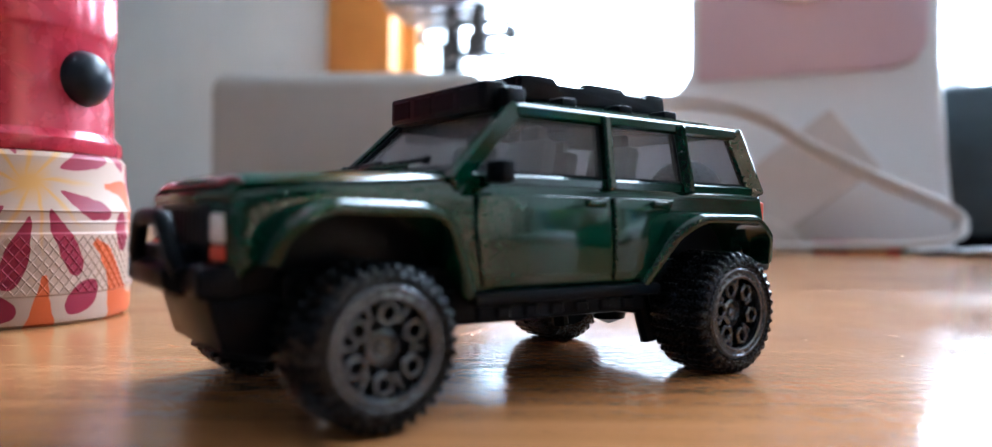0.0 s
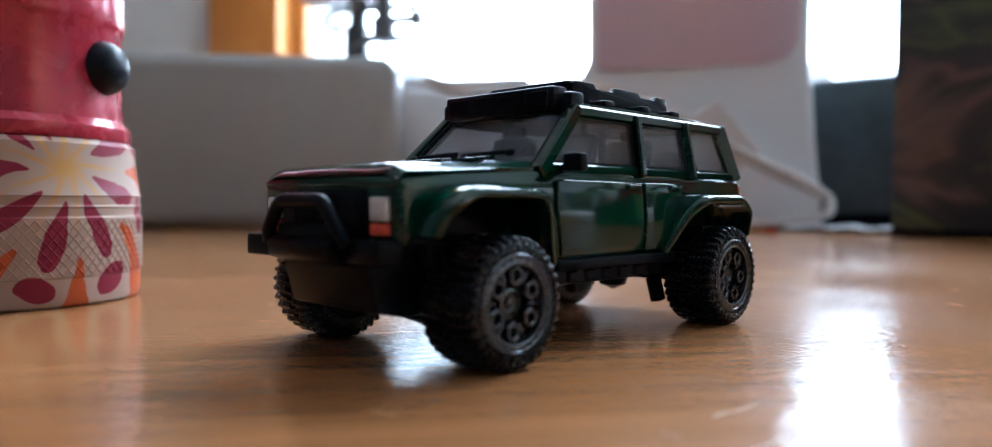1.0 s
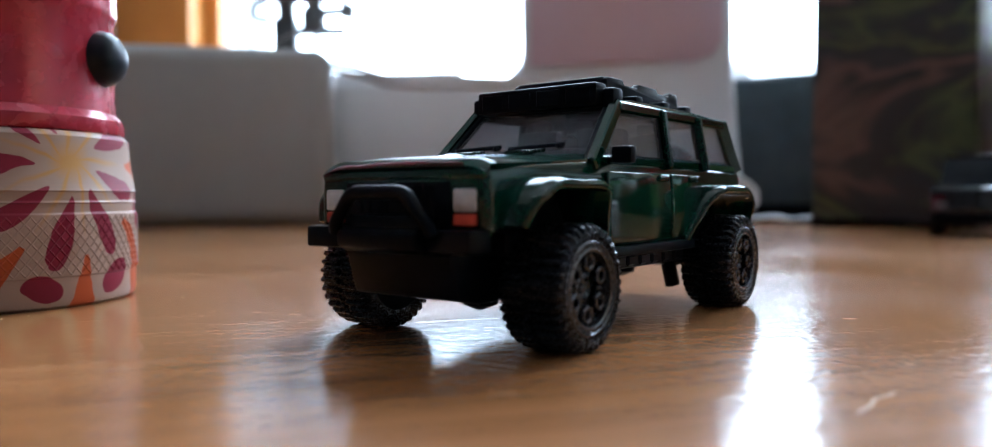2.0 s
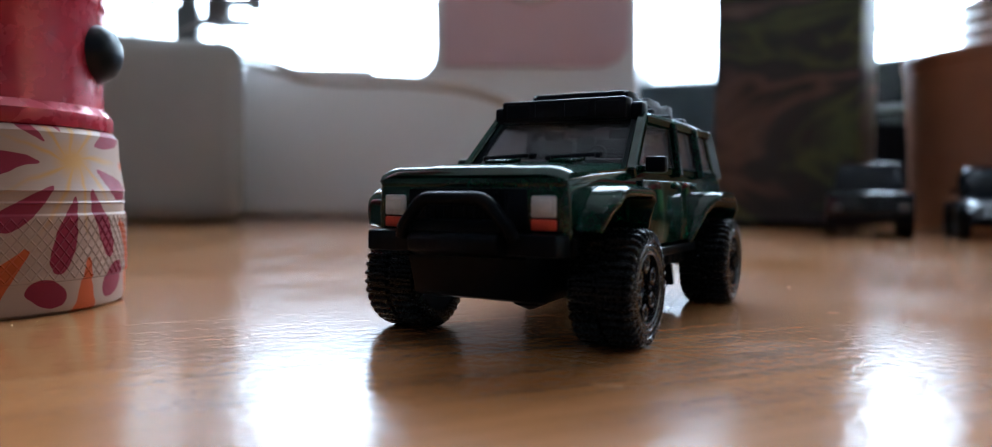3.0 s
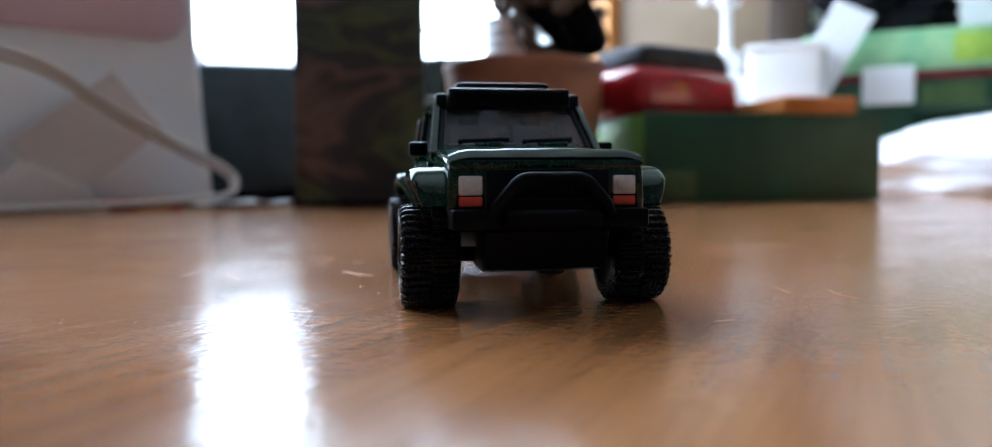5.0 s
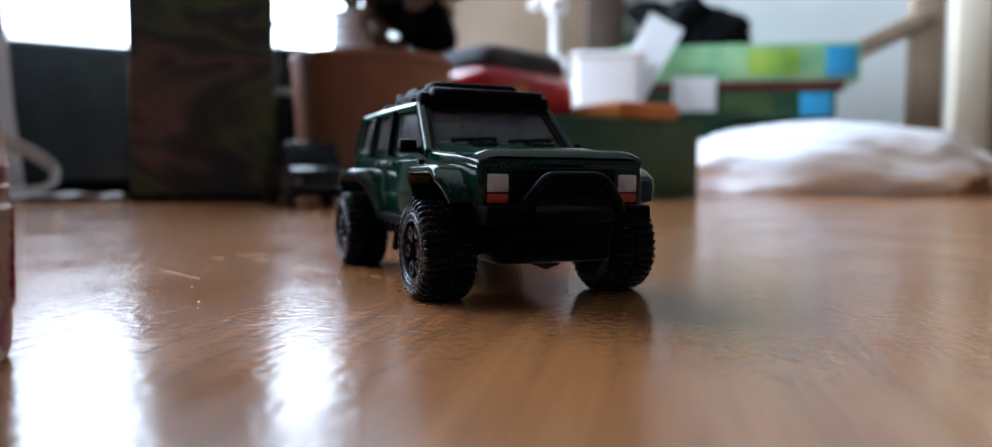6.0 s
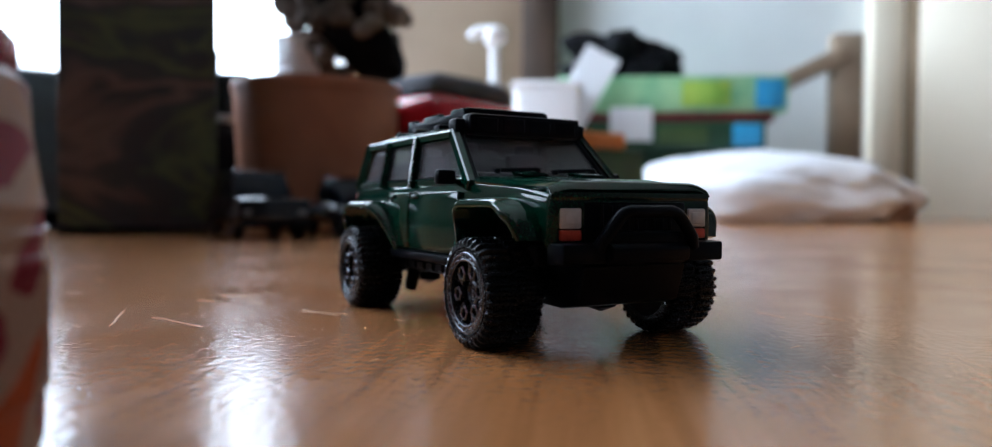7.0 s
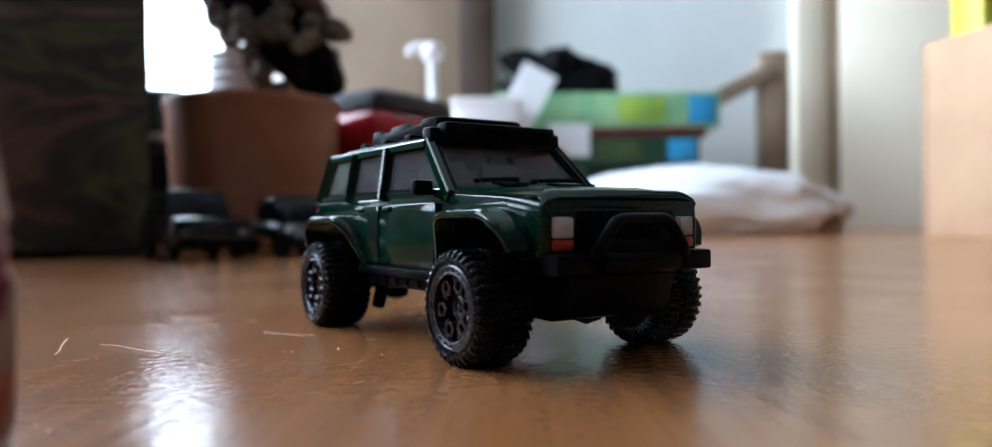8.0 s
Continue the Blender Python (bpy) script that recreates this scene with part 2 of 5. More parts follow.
BLACK_CLOTH = mottled("black_cloth", (0.003, 0.003, 0.004), (0.007, 0.007, 0.009), 60, (0.85, 0.95), 0.6, 0.001, spec=0.1)
CABLE = mottled("offwhite_cable", (0.55, 0.50, 0.47), (0.64, 0.59, 0.56), 40, (0.4, 0.5))
YELLOW = mottled("yellow_print", (0.62, 0.55, 0.02), (0.72, 0.64, 0.04), 20, (0.4, 0.5))
ORANGE = mottled("orange_print", (0.55, 0.16, 0.02), (0.66, 0.22, 0.04), 20, (0.4, 0.5))
BLUE = mottled("sky_blue_print", (0.03, 0.26, 0.50), (0.06, 0.36, 0.62), 20, (0.35, 0.5))
MINT = mottled("mint_print", (0.16, 0.46, 0.25), (0.42, 0.66, 0.36), 28, (0.35, 0.5))
PALE_WOOD = mottled("pale_wood", (0.28, 0.205, 0.14), (0.38, 0.285, 0.20), 14, (0.5, 0.65))

# ---- building helpers ----
MM = 0.001


def mesh_of(name, bm, material, smooth=True, angle=35):
    for f in bm.faces:
        f.smooth = smooth
    bmesh.ops.recalc_face_normals(bm, faces=bm.faces)
    if smooth:
        for e in bm.edges:
            if len(e.link_faces) == 2 and e.calc_face_angle(0) > radians(angle):
                e.smooth = False
    me = bpy.data.meshes.new(name)
    bm.to_mesh(me)
    bm.free()
    me.materials.append(material)
    return me


def part(name, bm, material, parent=None, label="", smooth=True):
    ob = new(name, mesh_of(name, bm, material, smooth))
    ob.parent = parent
    if label:
        ob["label"] = label
    return ob


def thing(name, m, label, category, group="", kind=""):
    ob = new(name)
    ob.empty_display_size = 0.01
    ob.matrix_world = m
    return tagged(ob, label, category, group, kind)


def box(size, at=(0, 0, 0), bevel=0.0, seg=2, m=None, bm=None, taper=1.0):
    """A box with rounded edges; taper shrinks its top."""
    b2 = bmesh.new()
    bmesh.ops.create_cube(b2, size=1)
    for v in b2.verts:
        k = taper if v.co.z > 0 else 1.0
        v.co = Vector((v.co.x * size[0] * k, v.co.y * size[1] * k, v.co.z * size[2]))
    if bevel:
        bmesh.ops.bevel(b2, geom=b2.edges[:], offset=bevel, segments=seg, profile=0.5, affect="EDGES", clamp_overlap=True)
    mat = Matrix.Translation(at) @ (m or Matrix())
    bmesh.ops.transform(b2, matrix=mat, verts=b2.verts)
    return join(bm, b2)


def join(bm, b2):
    if bm is None:
        return b2
    me = bpy.data.meshes.new("t")
    b2.to_mesh(me)
    b2.free()
    bm.from_mesh(me)
    bpy.data.meshes.remove(me)
    return bm


def prism(profile, y0, y1, bevel=0.0, seg=2, bm=None, min_angle=25):
    """An outline in the xz plane, pushed out from y0 to y1, its outer corners rounded."""
    b2 = bmesh.new()
    vs = [b2.verts.new((x, y0, z)) for x, z in profile]
    f = b2.faces.new(vs)
    r = bmesh.ops.extrude_face_region(b2, geom=[f])
    top = [g for g in r["geom"] if isinstance(g, bmesh.types.BMVert)]
    bmesh.ops.translate(b2, vec=(0, y1 - y0, 0), verts=top)
    bmesh.ops.recalc_face_normals(b2, faces=b2.faces)
    if bevel:
        es = [e for e in b2.edges if len(e.link_faces) == 2 and e.calc_face_angle(0) > radians(min_angle)]
        bmesh.ops.bevel(b2, geom=es, offset=bevel, segments=seg, profile=0.5, affect="EDGES", clamp_overlap=True)
    return join(bm, b2)


def lathe(profile, n=32, bm=None, m=None, close=False):
    """A profile of (radius, height) turned round the z axis."""
    b2 = bmesh.new()
    rings = []
    for r, z in profile:
        rings.append([b2.verts.new((r * math.cos(a), r * math.sin(a), z)) for a in (2 * math.pi * i / n for i in range(n))])
    for a, b in zip(rings, rings[1:]):
        for i in range(n):
            b2.faces.new((a[i], a[(i + 1) % n], b[(i + 1) % n], b[i]))
    if close:
        b2.faces.new(rings[0][::-1])
        b2.faces.new(rings[-1])
    if m:
        bmesh.ops.transform(b2, matrix=m, verts=b2.verts)
    return join(bm, b2)


def beam(p, q, w, d, bm=None, bevel=0.0):
    """A bar from p to q, w wide and d deep."""
    p, q = Vector(p), Vector(q)
    v = q - p
    turn = v.to_track_quat("Z", "Y").to_matrix().to_4x4()
    return box((w, d, v.length), (p + q) / 2, bevel, 1, turn, bm)


def tube(points, r, bm=None, n=8, flat=1.0, closed=False):
    """A round bar along points."""
    b2 = bmesh.new()
    pts = [Vector(p) for p in points]
    rings = []
    up = Vector((0, 0, 1))
    for i, p in enumerate(pts):
        a, b = pts[max(i - 1, 0)], pts[min(i + 1, len(pts) - 1)]
        d = (b - a).normalized()
        s = d.cross(up)
        s = s.normalized() if s.length > 1e-4 else Vector((1, 0, 0))
        u = s.cross(d).normalized()
        rings.append([b2.verts.new(p + r * (math.cos(k) * s + flat * math.sin(k) * u)) for k in (2 * math.pi * j / n for j in range(n))])
    for a, b in zip(rings, rings[1:]):
        for i in range(n):
            b2.faces.new((a[i], a[(i + 1) % n], b[(i + 1) % n], b[i]))
    b2.faces.new(rings[0][::-1])
    b2.faces.new(rings[-1])
    return join(bm, b2)


def smooth_path(points, steps=8):
    """A smooth run of points through those given."""
    p = [Vector(q) for q in points]
    p = [2 * p[0] - p[1]] + p + [2 * p[-1] - p[-2]]
    out = []
    for a, b, c, d in zip(p, p[1:], p[2:], p[3:]):
        for i in range(steps):
            t = i / steps
            out.append(0.5 * (2 * b + (c - a) * t + (2 * a - 5 * b + 4 * c - d) * t * t + (3 * b - a - 3 * c + d) * t ** 3))
    return out + [p[-2]]


def pane(corners, thick, bm=None):
    """A thin plate over four corners."""
    b2 = bmesh.new()
    c = [Vector(v) for v in corners]
    n = (c[1] - c[0]).cross(c[2] - c[0]).normalized() * thick / 2
    a = [b2.verts.new(v + n) for v in c]
    b = [b2.verts.new(v - n) for v in c]
    b2.faces.new(a)
    b2.faces.new(b[::-1])
    for i in range(len(c)):
        j = (i + 1) % len(c)
        b2.faces.new((a[j], a[i], b[i], b[j]))
    return join(bm, b2)


def bulged(bm, lo, hi, swell, steps=8):
    """Cuts the sides into level strips and swells them outwards between the heights lo and hi."""
    for i in range(1, steps):
        z = lo + (hi - lo) * i / steps
        bmesh.ops.bisect_plane(bm, geom=bm.verts[:] + bm.edges[:] + bm.faces[:], plane_co=(0, 0, z), plane_no=(0, 0, 1))
    mid, half = (lo + hi) / 2, (hi - lo) / 2
    for v in bm.verts:
        k = max(0.0, 1 - ((v.co.z - mid) / half) ** 2)
        if abs(v.co.y) > 12:
            v.co.y += math.copysign(swell * k, v.co.y)
    return bm


def scaled(bm, k=MM):
    bmesh.ops.scale(bm, vec=(k, k, k), verts=bm.verts)
    return bm


def structure(name, bm, material, label="", category=""):
    ob = new(name, mesh_of(name, bm, material))
    return tagged(ob, label, category or name.split("_")[0], kind="structure")

# ---- the room ----
def quad_wall(name, a, b, z0, z1, thick, material, label, out):
    """A straight wall from a to b, its thickness going outwards."""
    a, b, out = Vector((*a, 0)), Vector((*b, 0)), Vector((*out, 0)).normalized() * thick
    bm = bmesh.new()
    lo = [bm.verts.new(p + Vector((0, 0, z0))) for p in (a, b, b + out, a + out)]
    hi = [bm.verts.new(p + Vector((0, 0, z1))) for p in (a, b, b + out, a + out)]
    bm.faces.new(lo[::-1])
    bm.faces.new(hi)
    for i in range(4):
        j = (i + 1) % 4
        bm.faces.new((lo[i], lo[j], hi[j], hi[i]))
    return structure(name, bm, material, label, "wall")


FLOOR_Z, CEIL_Z = -0.75, 1.75
A2, B2, OUT = (WIN_A.x, WIN_A.y), (WIN_B.x, WIN_B.y), (-win_in.x, -win_in.y)
far_l = (WIN_A - win_dir * 1.3)
# the window wall: below, above and beside the opening
quad_wall("wall_window_below", A2, B2, FLOOR_Z, SILL, 0.12, WALL, "pale painted wall under the window", OUT)
quad_wall("wall_window_above", A2, B2, SILL + 1.1, CEIL_Z, 0.12, WALL, "pale painted wall above the window", OUT)
quad_wall("wall_window_side", (far_l.x, far_l.y), A2, FLOOR_Z, CEIL_Z, 0.12, WALL, "grey-blue painted wall beside the window", OUT)
E_X = 1.15
quad_wall("wall_east", (E_X, B2[1] + 0.12), (E_X, -1.4), FLOOR_Z, CEIL_Z, 0.12, WALL, "pale blue-white painted wall", (1, 0))
# unseen walls added to close the room, coloured dark to cut bounce light
quad_wall("wall_south", (E_X, -1.4), (-1.9, -1.4), FLOOR_Z, CEIL_Z, 0.12, WALL_UNSEEN, "unseen wall behind the desk, coloured dark against bounce light", (0, -1))
quad_wall("wall_west", (-1.9, -1.4), (-1.9, 2.1), FLOOR_Z, CEIL_Z, 0.12, WALL_UNSEEN, "unseen wall, coloured dark against bounce light", (-1, 0))
quad_wall("wall_north", (-1.9, 2.1), (far_l.x, far_l.y), FLOOR_Z, CEIL_Z, 0.12, WALL_UNSEEN, "unseen wall, coloured dark against bounce light", (0, 1))
structure("floor", box((3.4, 4.2, 0.1), (-0.3, 0.3, FLOOR_Z - 0.05)), DARK_WOOD, "dark wooden floor", "floor")
structure("ceiling", box((3.6, 4.4, 0.1), (-0.3, 0.3, CEIL_Z + 0.05)), OFFWHITE, "off-white painted ceiling", "ceiling")

# window frame in varnished pine
win = tagged(new("window_1"), "wide window with an orange varnished pine frame", "window", kind="structure")


def along(s, z, inward=0.0):
    return WIN_A + win_dir * s + Vector((0, 0, z)) + win_in * inward


W_LEN = (WIN_B - WIN_A).length
turn_w = Matrix.Rotation(math.atan2(win_dir.y, win_dir.x), 4, "Z")
part("window_frame", box((0.12, 0.05, 1.14), along(-0.065, SILL + 0.55, 0.02), 0.004, 2, turn_w), FRAME_WOOD, win)
part("window_frame", box((0.028, 0.03, 1.1), along(0.004, SILL + 0.55, -0.005), 0.003, 2, turn_w), FRAME_WOOD, win)
part("window_frame", box((0.06, 0.05, 1.14), along(W_LEN + 0.02, SILL + 0.55, 0.02), 0.004, 2, turn_w), FRAME_WOOD, win)
part("window_frame", box((W_LEN, 0.05, 0.06), along(W_LEN / 2, SILL + 1.08, 0.0), 0.004, 2, turn_w), FRAME_WOOD, win)
part("window_sill", box((W_LEN + 0.1, 0.10, 0.022), along(W_LEN / 2, SILL - 0.009, 0.0), 0.003, 2, turn_w), OFFWHITE, win)
glass = part("pane", box((W_LEN - 0.05, 0.004, 1.05), along(W_LEN / 2, SILL + 0.54, -0.012), 0, 2, turn_w), glass_mat("window_glass", (1, 1, 1), 0.0), win)
glass.visible_shadow = False
# pale overcast sky outside the window
sky_m = bpy.data.materials.new("overcast_sky")
sky_m.use_nodes = True
bsdf(sky_m).inputs["Emission Color"].default_value = (0.88, 0.95, 1, 1)
bsdf(sky_m).inputs["Emission Strength"].default_value = 3.2
bsdf(sky_m).inputs["Base Color"].default_value = (0, 0, 0, 1)
structure("backdrop", box((4.5, 0.02, 3.4), along(W_LEN / 2, 0.6, -0.55), 0, 2, turn_w), sky_m, "bright overcast sky outside the window", "backdrop")

# desk
desk = thing("desk", Matrix(), "large desk with a worn orange-brown wood laminate top", "desk")
bm = bmesh.new()
s_l = along(-1.0, 0, 0.02)
s_r = along(W_LEN + 0.02, 0, 0.02)
outline = [(-0.75, -0.6), (E_X - 0.004, -0.6), (E_X - 0.004, s_r.y), (s_r.x, s_r.y), (s_l.x, s_l.y)]
lo = [bm.verts.new((x, y, -0.028)) for x, y in outline]
hi = [bm.verts.new((x, y, 0)) for x, y in outline]
bm.faces.new(lo[::-1]), bm.faces.new(hi)
for i in range(5):
    j = (i + 1) % 5
    bm.faces.new((lo[i], lo[j], hi[j], hi[i]))
part("tabletop", bm, WOOD, desk)
for x, y in ((-0.7, -0.55), (1.09, -0.55), (1.09, 0.46), (-0.7, 1.3)):
    part("leg", box((0.05, 0.05, 0.72), (x, y, -0.389), 0.004), DARK_WOOD, desk)

# panels and trims on the east wall
structure("trim_panel", box((0.03, 0.275, 2.4), (E_X - 0.016, 0.299, 0.5), 0.003), TAN, "tan wood-veneer panel beside the window", "panel")
structure("trim_dark_post", box((0.05, 0.058, 2.4), (E_X - 0.026, 0.142, 0.5), 0.004), DARK_WOOD, "dark brown wooden post", "post")
structure("trim_cream", box((0.035, 0.047, 2.4), (E_X - 0.019, -0.392, 0.5), 0.003), TRIM_WHITE, "cream painted door trim", "trim")
structure("trim_beige", box((0.04, 0.036, 2.4), (E_X - 0.021, -0.4335, 0.5), 0.003), BEIGE_STRIP, "beige door frame edge", "trim")
structure("trim_white", box((0.06, 0.170, 2.4), (0, 0, 0), 0.006, 2, Matrix.Translation((E_X - 0.06, -0.519, 0.5)) @ Matrix.Rotation(radians(-23), 4, "Z")), TRIM_WHITE, "white painted door post", "trim")
# plain dark brown sheet that fills the wall beyond the white post
structure("trim_door_leaf", box((0.02, 0.6, 2.4), (E_X - 0.011, -0.895, 0.5), 0.003), DARK_WOOD, "dark brown sheet beyond the white post", "door")

# ---- the toy car (lengths in millimetres, x ahead, y to its left) ----
CAR_POSE = pose(0.0011, 0.0904, 0, 0, 0, -144.8)
AX = 23.7
R_T = 7.35


def wheel(parent, x, y, side, name="wheel", turn=0.0):
    """A knobbly tyre on a dark beadlock rim; side is +1 where its face looks to the left."""
    hub = thing(name, Matrix(), "", "")
    hub.parent = parent
    hub.matrix_basis = pose(x * MM, y * MM, R_T * MM, -90 * side) @ pose(0, 0, 0, 0, 0, turn)
    w = 4.1
    # radius, height across the tread, and the set of knobs that it carries
    prof = [(4.9, -w, 0), (6.0, -w, 0), (6.75, -w + 0.35, 1), (7.0, -w + 0.8, 1), (7.02, -0.3, 1), (6.85, -0.2, 0), (6.85, 0.2, 0), (7.02, 0.3, 2),
            (7.0, w - 0.8, 2), (6.75, w - 0.3, 2), (6.35, w - 0.02, 2), (6.2, w, 0), (6.05, w + 0.02, 0), (5.95, w - 0.14, 0), (5.75, w - 0.12, 0), (5.68, w + 0.02, 0), (5.56, w, 0), (5.5, w - 0.6, 0), (5.3, w - 1.2, 0)]
    n = 144
    bm = bmesh.new()
    rings = []
    for r, z, kind in prof:
        ring = []
        for i in range(n):
            up = i % 4 in ((0, 1) if kind == 1 else (2, 3))
            rr = r + (0.35 if kind and up else -0.14 if kind else 0)
            q = 2 * math.pi * i / n
            ring.append(bm.verts.new((rr * math.cos(q), rr * math.sin(q), z)))
        rings.append(ring)
    for p, q in zip(rings, rings[1:]):
        for i in range(n):
            bm.faces.new((p[i], p[(i + 1) % n], q[(i + 1) % n], q[i]))
    part("tyre", scaled(bm), RUBBER, hub)

    def wider(b):
        bmesh.ops.scale(b, vec=(1.09 * MM, 1.09 * MM, MM), verts=b.verts)
        return b

    # dark dished disc
    part("dish", wider(lathe([(4.3, w - 0.5), (3.9, w - 1.9), (2.1, w - 2.1), (0.0001, w - 2.1)], 36)), BLACK, hub)
    # beadlock ring with a stepped lip
    bm = lathe([(5.1, w - 0.9), (5.05, w - 0.12), (4.85, w + 0.06), (4.62, w + 0.06), (4.5, w - 0.1), (4.22, w - 0.1), (4.05, w + 0.0), (3.86, w - 0.1), (3.72, w - 1.2)], 48)
    for i in range(24):
        m = Matrix.Rotation(2 * math.pi * i / 24, 4, "Z") @ Matrix.Translation((4.37, 0, w - 0.14))
        box((0.34, 0.5, 0.3), (0, 0, 0), 0.08, 1, m, bm)
    part("rim", wider(bm), RIM, hub)
    # six open hexagonal loops round a small sunk hub
    bm = lathe([(1.55, w - 2.0), (1.5, w - 1.25), (1.15, w - 1.15), (1.0, w - 1.45), (0.55, w - 1.5), (0.45, w - 1.25), (0.0001, w - 1.2)], 18)
    for i in range(6):
        m = Matrix.Rotation(math.pi * i / 3, 4, "Z") @ Matrix.Translation((2.78, 0, w - 0.55))
        loop = [(1.12, -0.9), (1.12, 0.0), (0.98, 0.14), (0.72, 0.14), (0.60, 0.0), (0.56, -0.7)]
        lathe(loop, 6, bm, m @ Matrix.Diagonal((1.0, 0.92, 1, 1)))
        m = Matrix.Rotation(math.pi * (i + 0.5) / 3, 4, "Z") @ Matrix.Translation((3.1, 0, w - 1.3))
        box((1.7, 0.5, 0.9), (0, 0, 0), 0.12, 1, m, bm)
    part("spokes", wider(bm), RIM, hub)
    part("inner_disc", scaled(lathe([(4.95, -w + 0.4), (4.6, -w + 0.5), (1.2, -w + 1.5), (0.0001, -w + 1.5)], 24)), BLACK, hub)
    return hub


def rounded(points, r, n=4):
    """An open run of points in the plane with its inner corners rounded."""
    out = [Vector(points[0])]
    for a, b, c in zip(points, points[1:], points[2:]):
        a, b, c = Vector(a), Vector(b), Vector(c)
        k = min(r, (a - b).length * 0.45, (c - b).length * 0.45)
        p, q = b + (a - b).normalized() * k, b + (c - b).normalized() * k
        for i in range(n + 1):
            t = i / n
            out.append((1 - t) ** 2 * p + 2 * t * (1 - t) * b + t * t * q)
    return out + [Vector(points[-1])]


# wheel openings, from the axle: the end at the doors first, the end at the bumper last
ARCH = {1: rounded([(-11.4, 10.6), (-8.0, 17.0), (-5.6, 18.9), (5.0, 19.0), (8.0, 17.0), (8.7, 14.4)], 2.2),
        -1: rounded([(11.2, 10.8), (7.6, 16.8), (5.2, 18.5), (-5.6, 18.5), (-8.2, 16.4), (-9.8, 13.0)], 2.2)}


def toy_suv():
    car = thing("toy_car", CAR_POSE, "glossy dark green toy off-road wagon with black bumpers and roof rack", "toy car")
    # lower shell with open wheel arches
    prof = [(-36.2, 12.2), (-36.4, 16), (-35.8, 22.2), (12.6, 22.7), (16, 22.3), (27, 21.6), (34.4, 20.6), (35.2, 19.8), (34.9, 12.4)]
    prof += [(AX + p.x, p.y) for p in reversed(ARCH[1])] + [(-AX + p.x, p.y) for p in ARCH[-1]]
    bm = bulged(prism(prof, -13.7, 13.7, 0.9, 3, None, 40), 9.5, 22.5, 0.3)
    for v in bm.verts:
        if v.co.x > 10:
            v.co.y *= 1 - 0.0018 * (v.co.x - 10)
        if v.co.z > 16 and abs(v.co.y) > 12:
            v.co.y -= math.copysign(0.05 * (v.co.z - 16), v.co.y)
    part("body", scaled(bm), GREEN, car)
    for x0, x1, z1 in ((9.5, 34.2, 20.6), (-35.4, -9.5, 20.4)):
        part("wheel_well", scaled(box((x1 - x0, 18.6, z1 - 11.5), ((x0 + x1) / 2, 0, (z1 + 11.5) / 2), 0.3)), BLACK, car, "black inner wheel well")
    # domed bonnet with a raised middle and cowl vents
    bm = bmesh.new()
    nx, ny = 36, 20
    grid = []
    for i in range(nx + 1):
        u = i / nx
        x = 35.0 - 21.2 * u
        row = []
        for j in range(ny + 1):
            v = 2 * j / ny - 1
            y = v * (13.0 + 0.3 * u)
            edge = max(0.0, (abs(v) - 0.78) / 0.22)
            nose = max(0.0, 1 - u / 0.055)
            dome = 0.26 if abs(v) < 0.50 else 0.0
            z = 21.95 + 0.75 * u + 0.5 * u ** 3 + 0.12 * math.sin(math.pi * min(u * 1.15, 1)) * (1 - 0.5 * v * v) - 0.75 * edge ** 2 - 1.0 * nose ** 2 + dome * min(1, u * 6)
            row.append(bm.verts.new((x, y, z)))
        grid.append(row)
    for i in range(nx):
        for j in range(ny):
            bm.faces.new((grid[i][j], grid[i][j + 1], grid[i + 1][j + 1], grid[i + 1][j]))
    bmesh.ops.recalc_face_normals(bm, faces=bm.faces)
    bmesh.ops.solidify(bm, geom=bm.faces[:], thickness=0.5)
    bonnet = part("bonnet", scaled(bm), GREEN, car, "domed green bonnet with cowl vents")
    for i in range(5):
        for s in (-1, 1):
            part("vent", scaled(box((0.4, 4.0, 0.5), (15.2 + 0.85 * i, s * 5.0, 23.62 - 0.085 * i), 0.15, 2)), GREEN, bonnet)
    # doors with handles
    for s in (-1, 1):
        for front in (True, False):
            if front:
                pr = [(-6.9, 20.9), (11.2, 20.9), (11.6, 17.4), (10.6, 11.5), (-6.9, 11.5)]
            else:
                pr = [(-17.9, 20.9), (-7.5, 20.9), (-7.5, 11.5), (-12.4, 11.5), (-15.4, 17.2)]
            y = 13.55
            bm = bulged(prism(pr, s * y, s * (y + 0.5), 0.3, 3), 9.5, 22.5, 0.3)
            x0, x1 = (-6.4, 10.2) if front else (-13.4, -8.0)
            # pressed crease low on the door and a fine line under the handle
            beam((x0, s * (y + 0.56), 13.2), (x1, s * (y + 0.56), 13.2), 0.3, 0.4, bm, 0.12)
            x0, x1 = (-6.4, 11.0) if front else (-16.8, -8.0)
            beam((x0, s * (y + 0.55), 19.2), (x1, s * (y + 0.55), 19.2), 0.3, 0.34, bm, 0.1)
            for v in bm.verts:
                if v.co.z > 16:
                    v.co.y -= s * 0.05 * (v.co.z - 16)
            door = part("door", scaled(bm), GREEN, car)
            hx = -4.6 if front else -15.0
            part("door_handle", scaled(box((2.8, 0.8, 0.9), (hx, s * 14.0, 20.2), 0.3, 3)), GREEN, door)
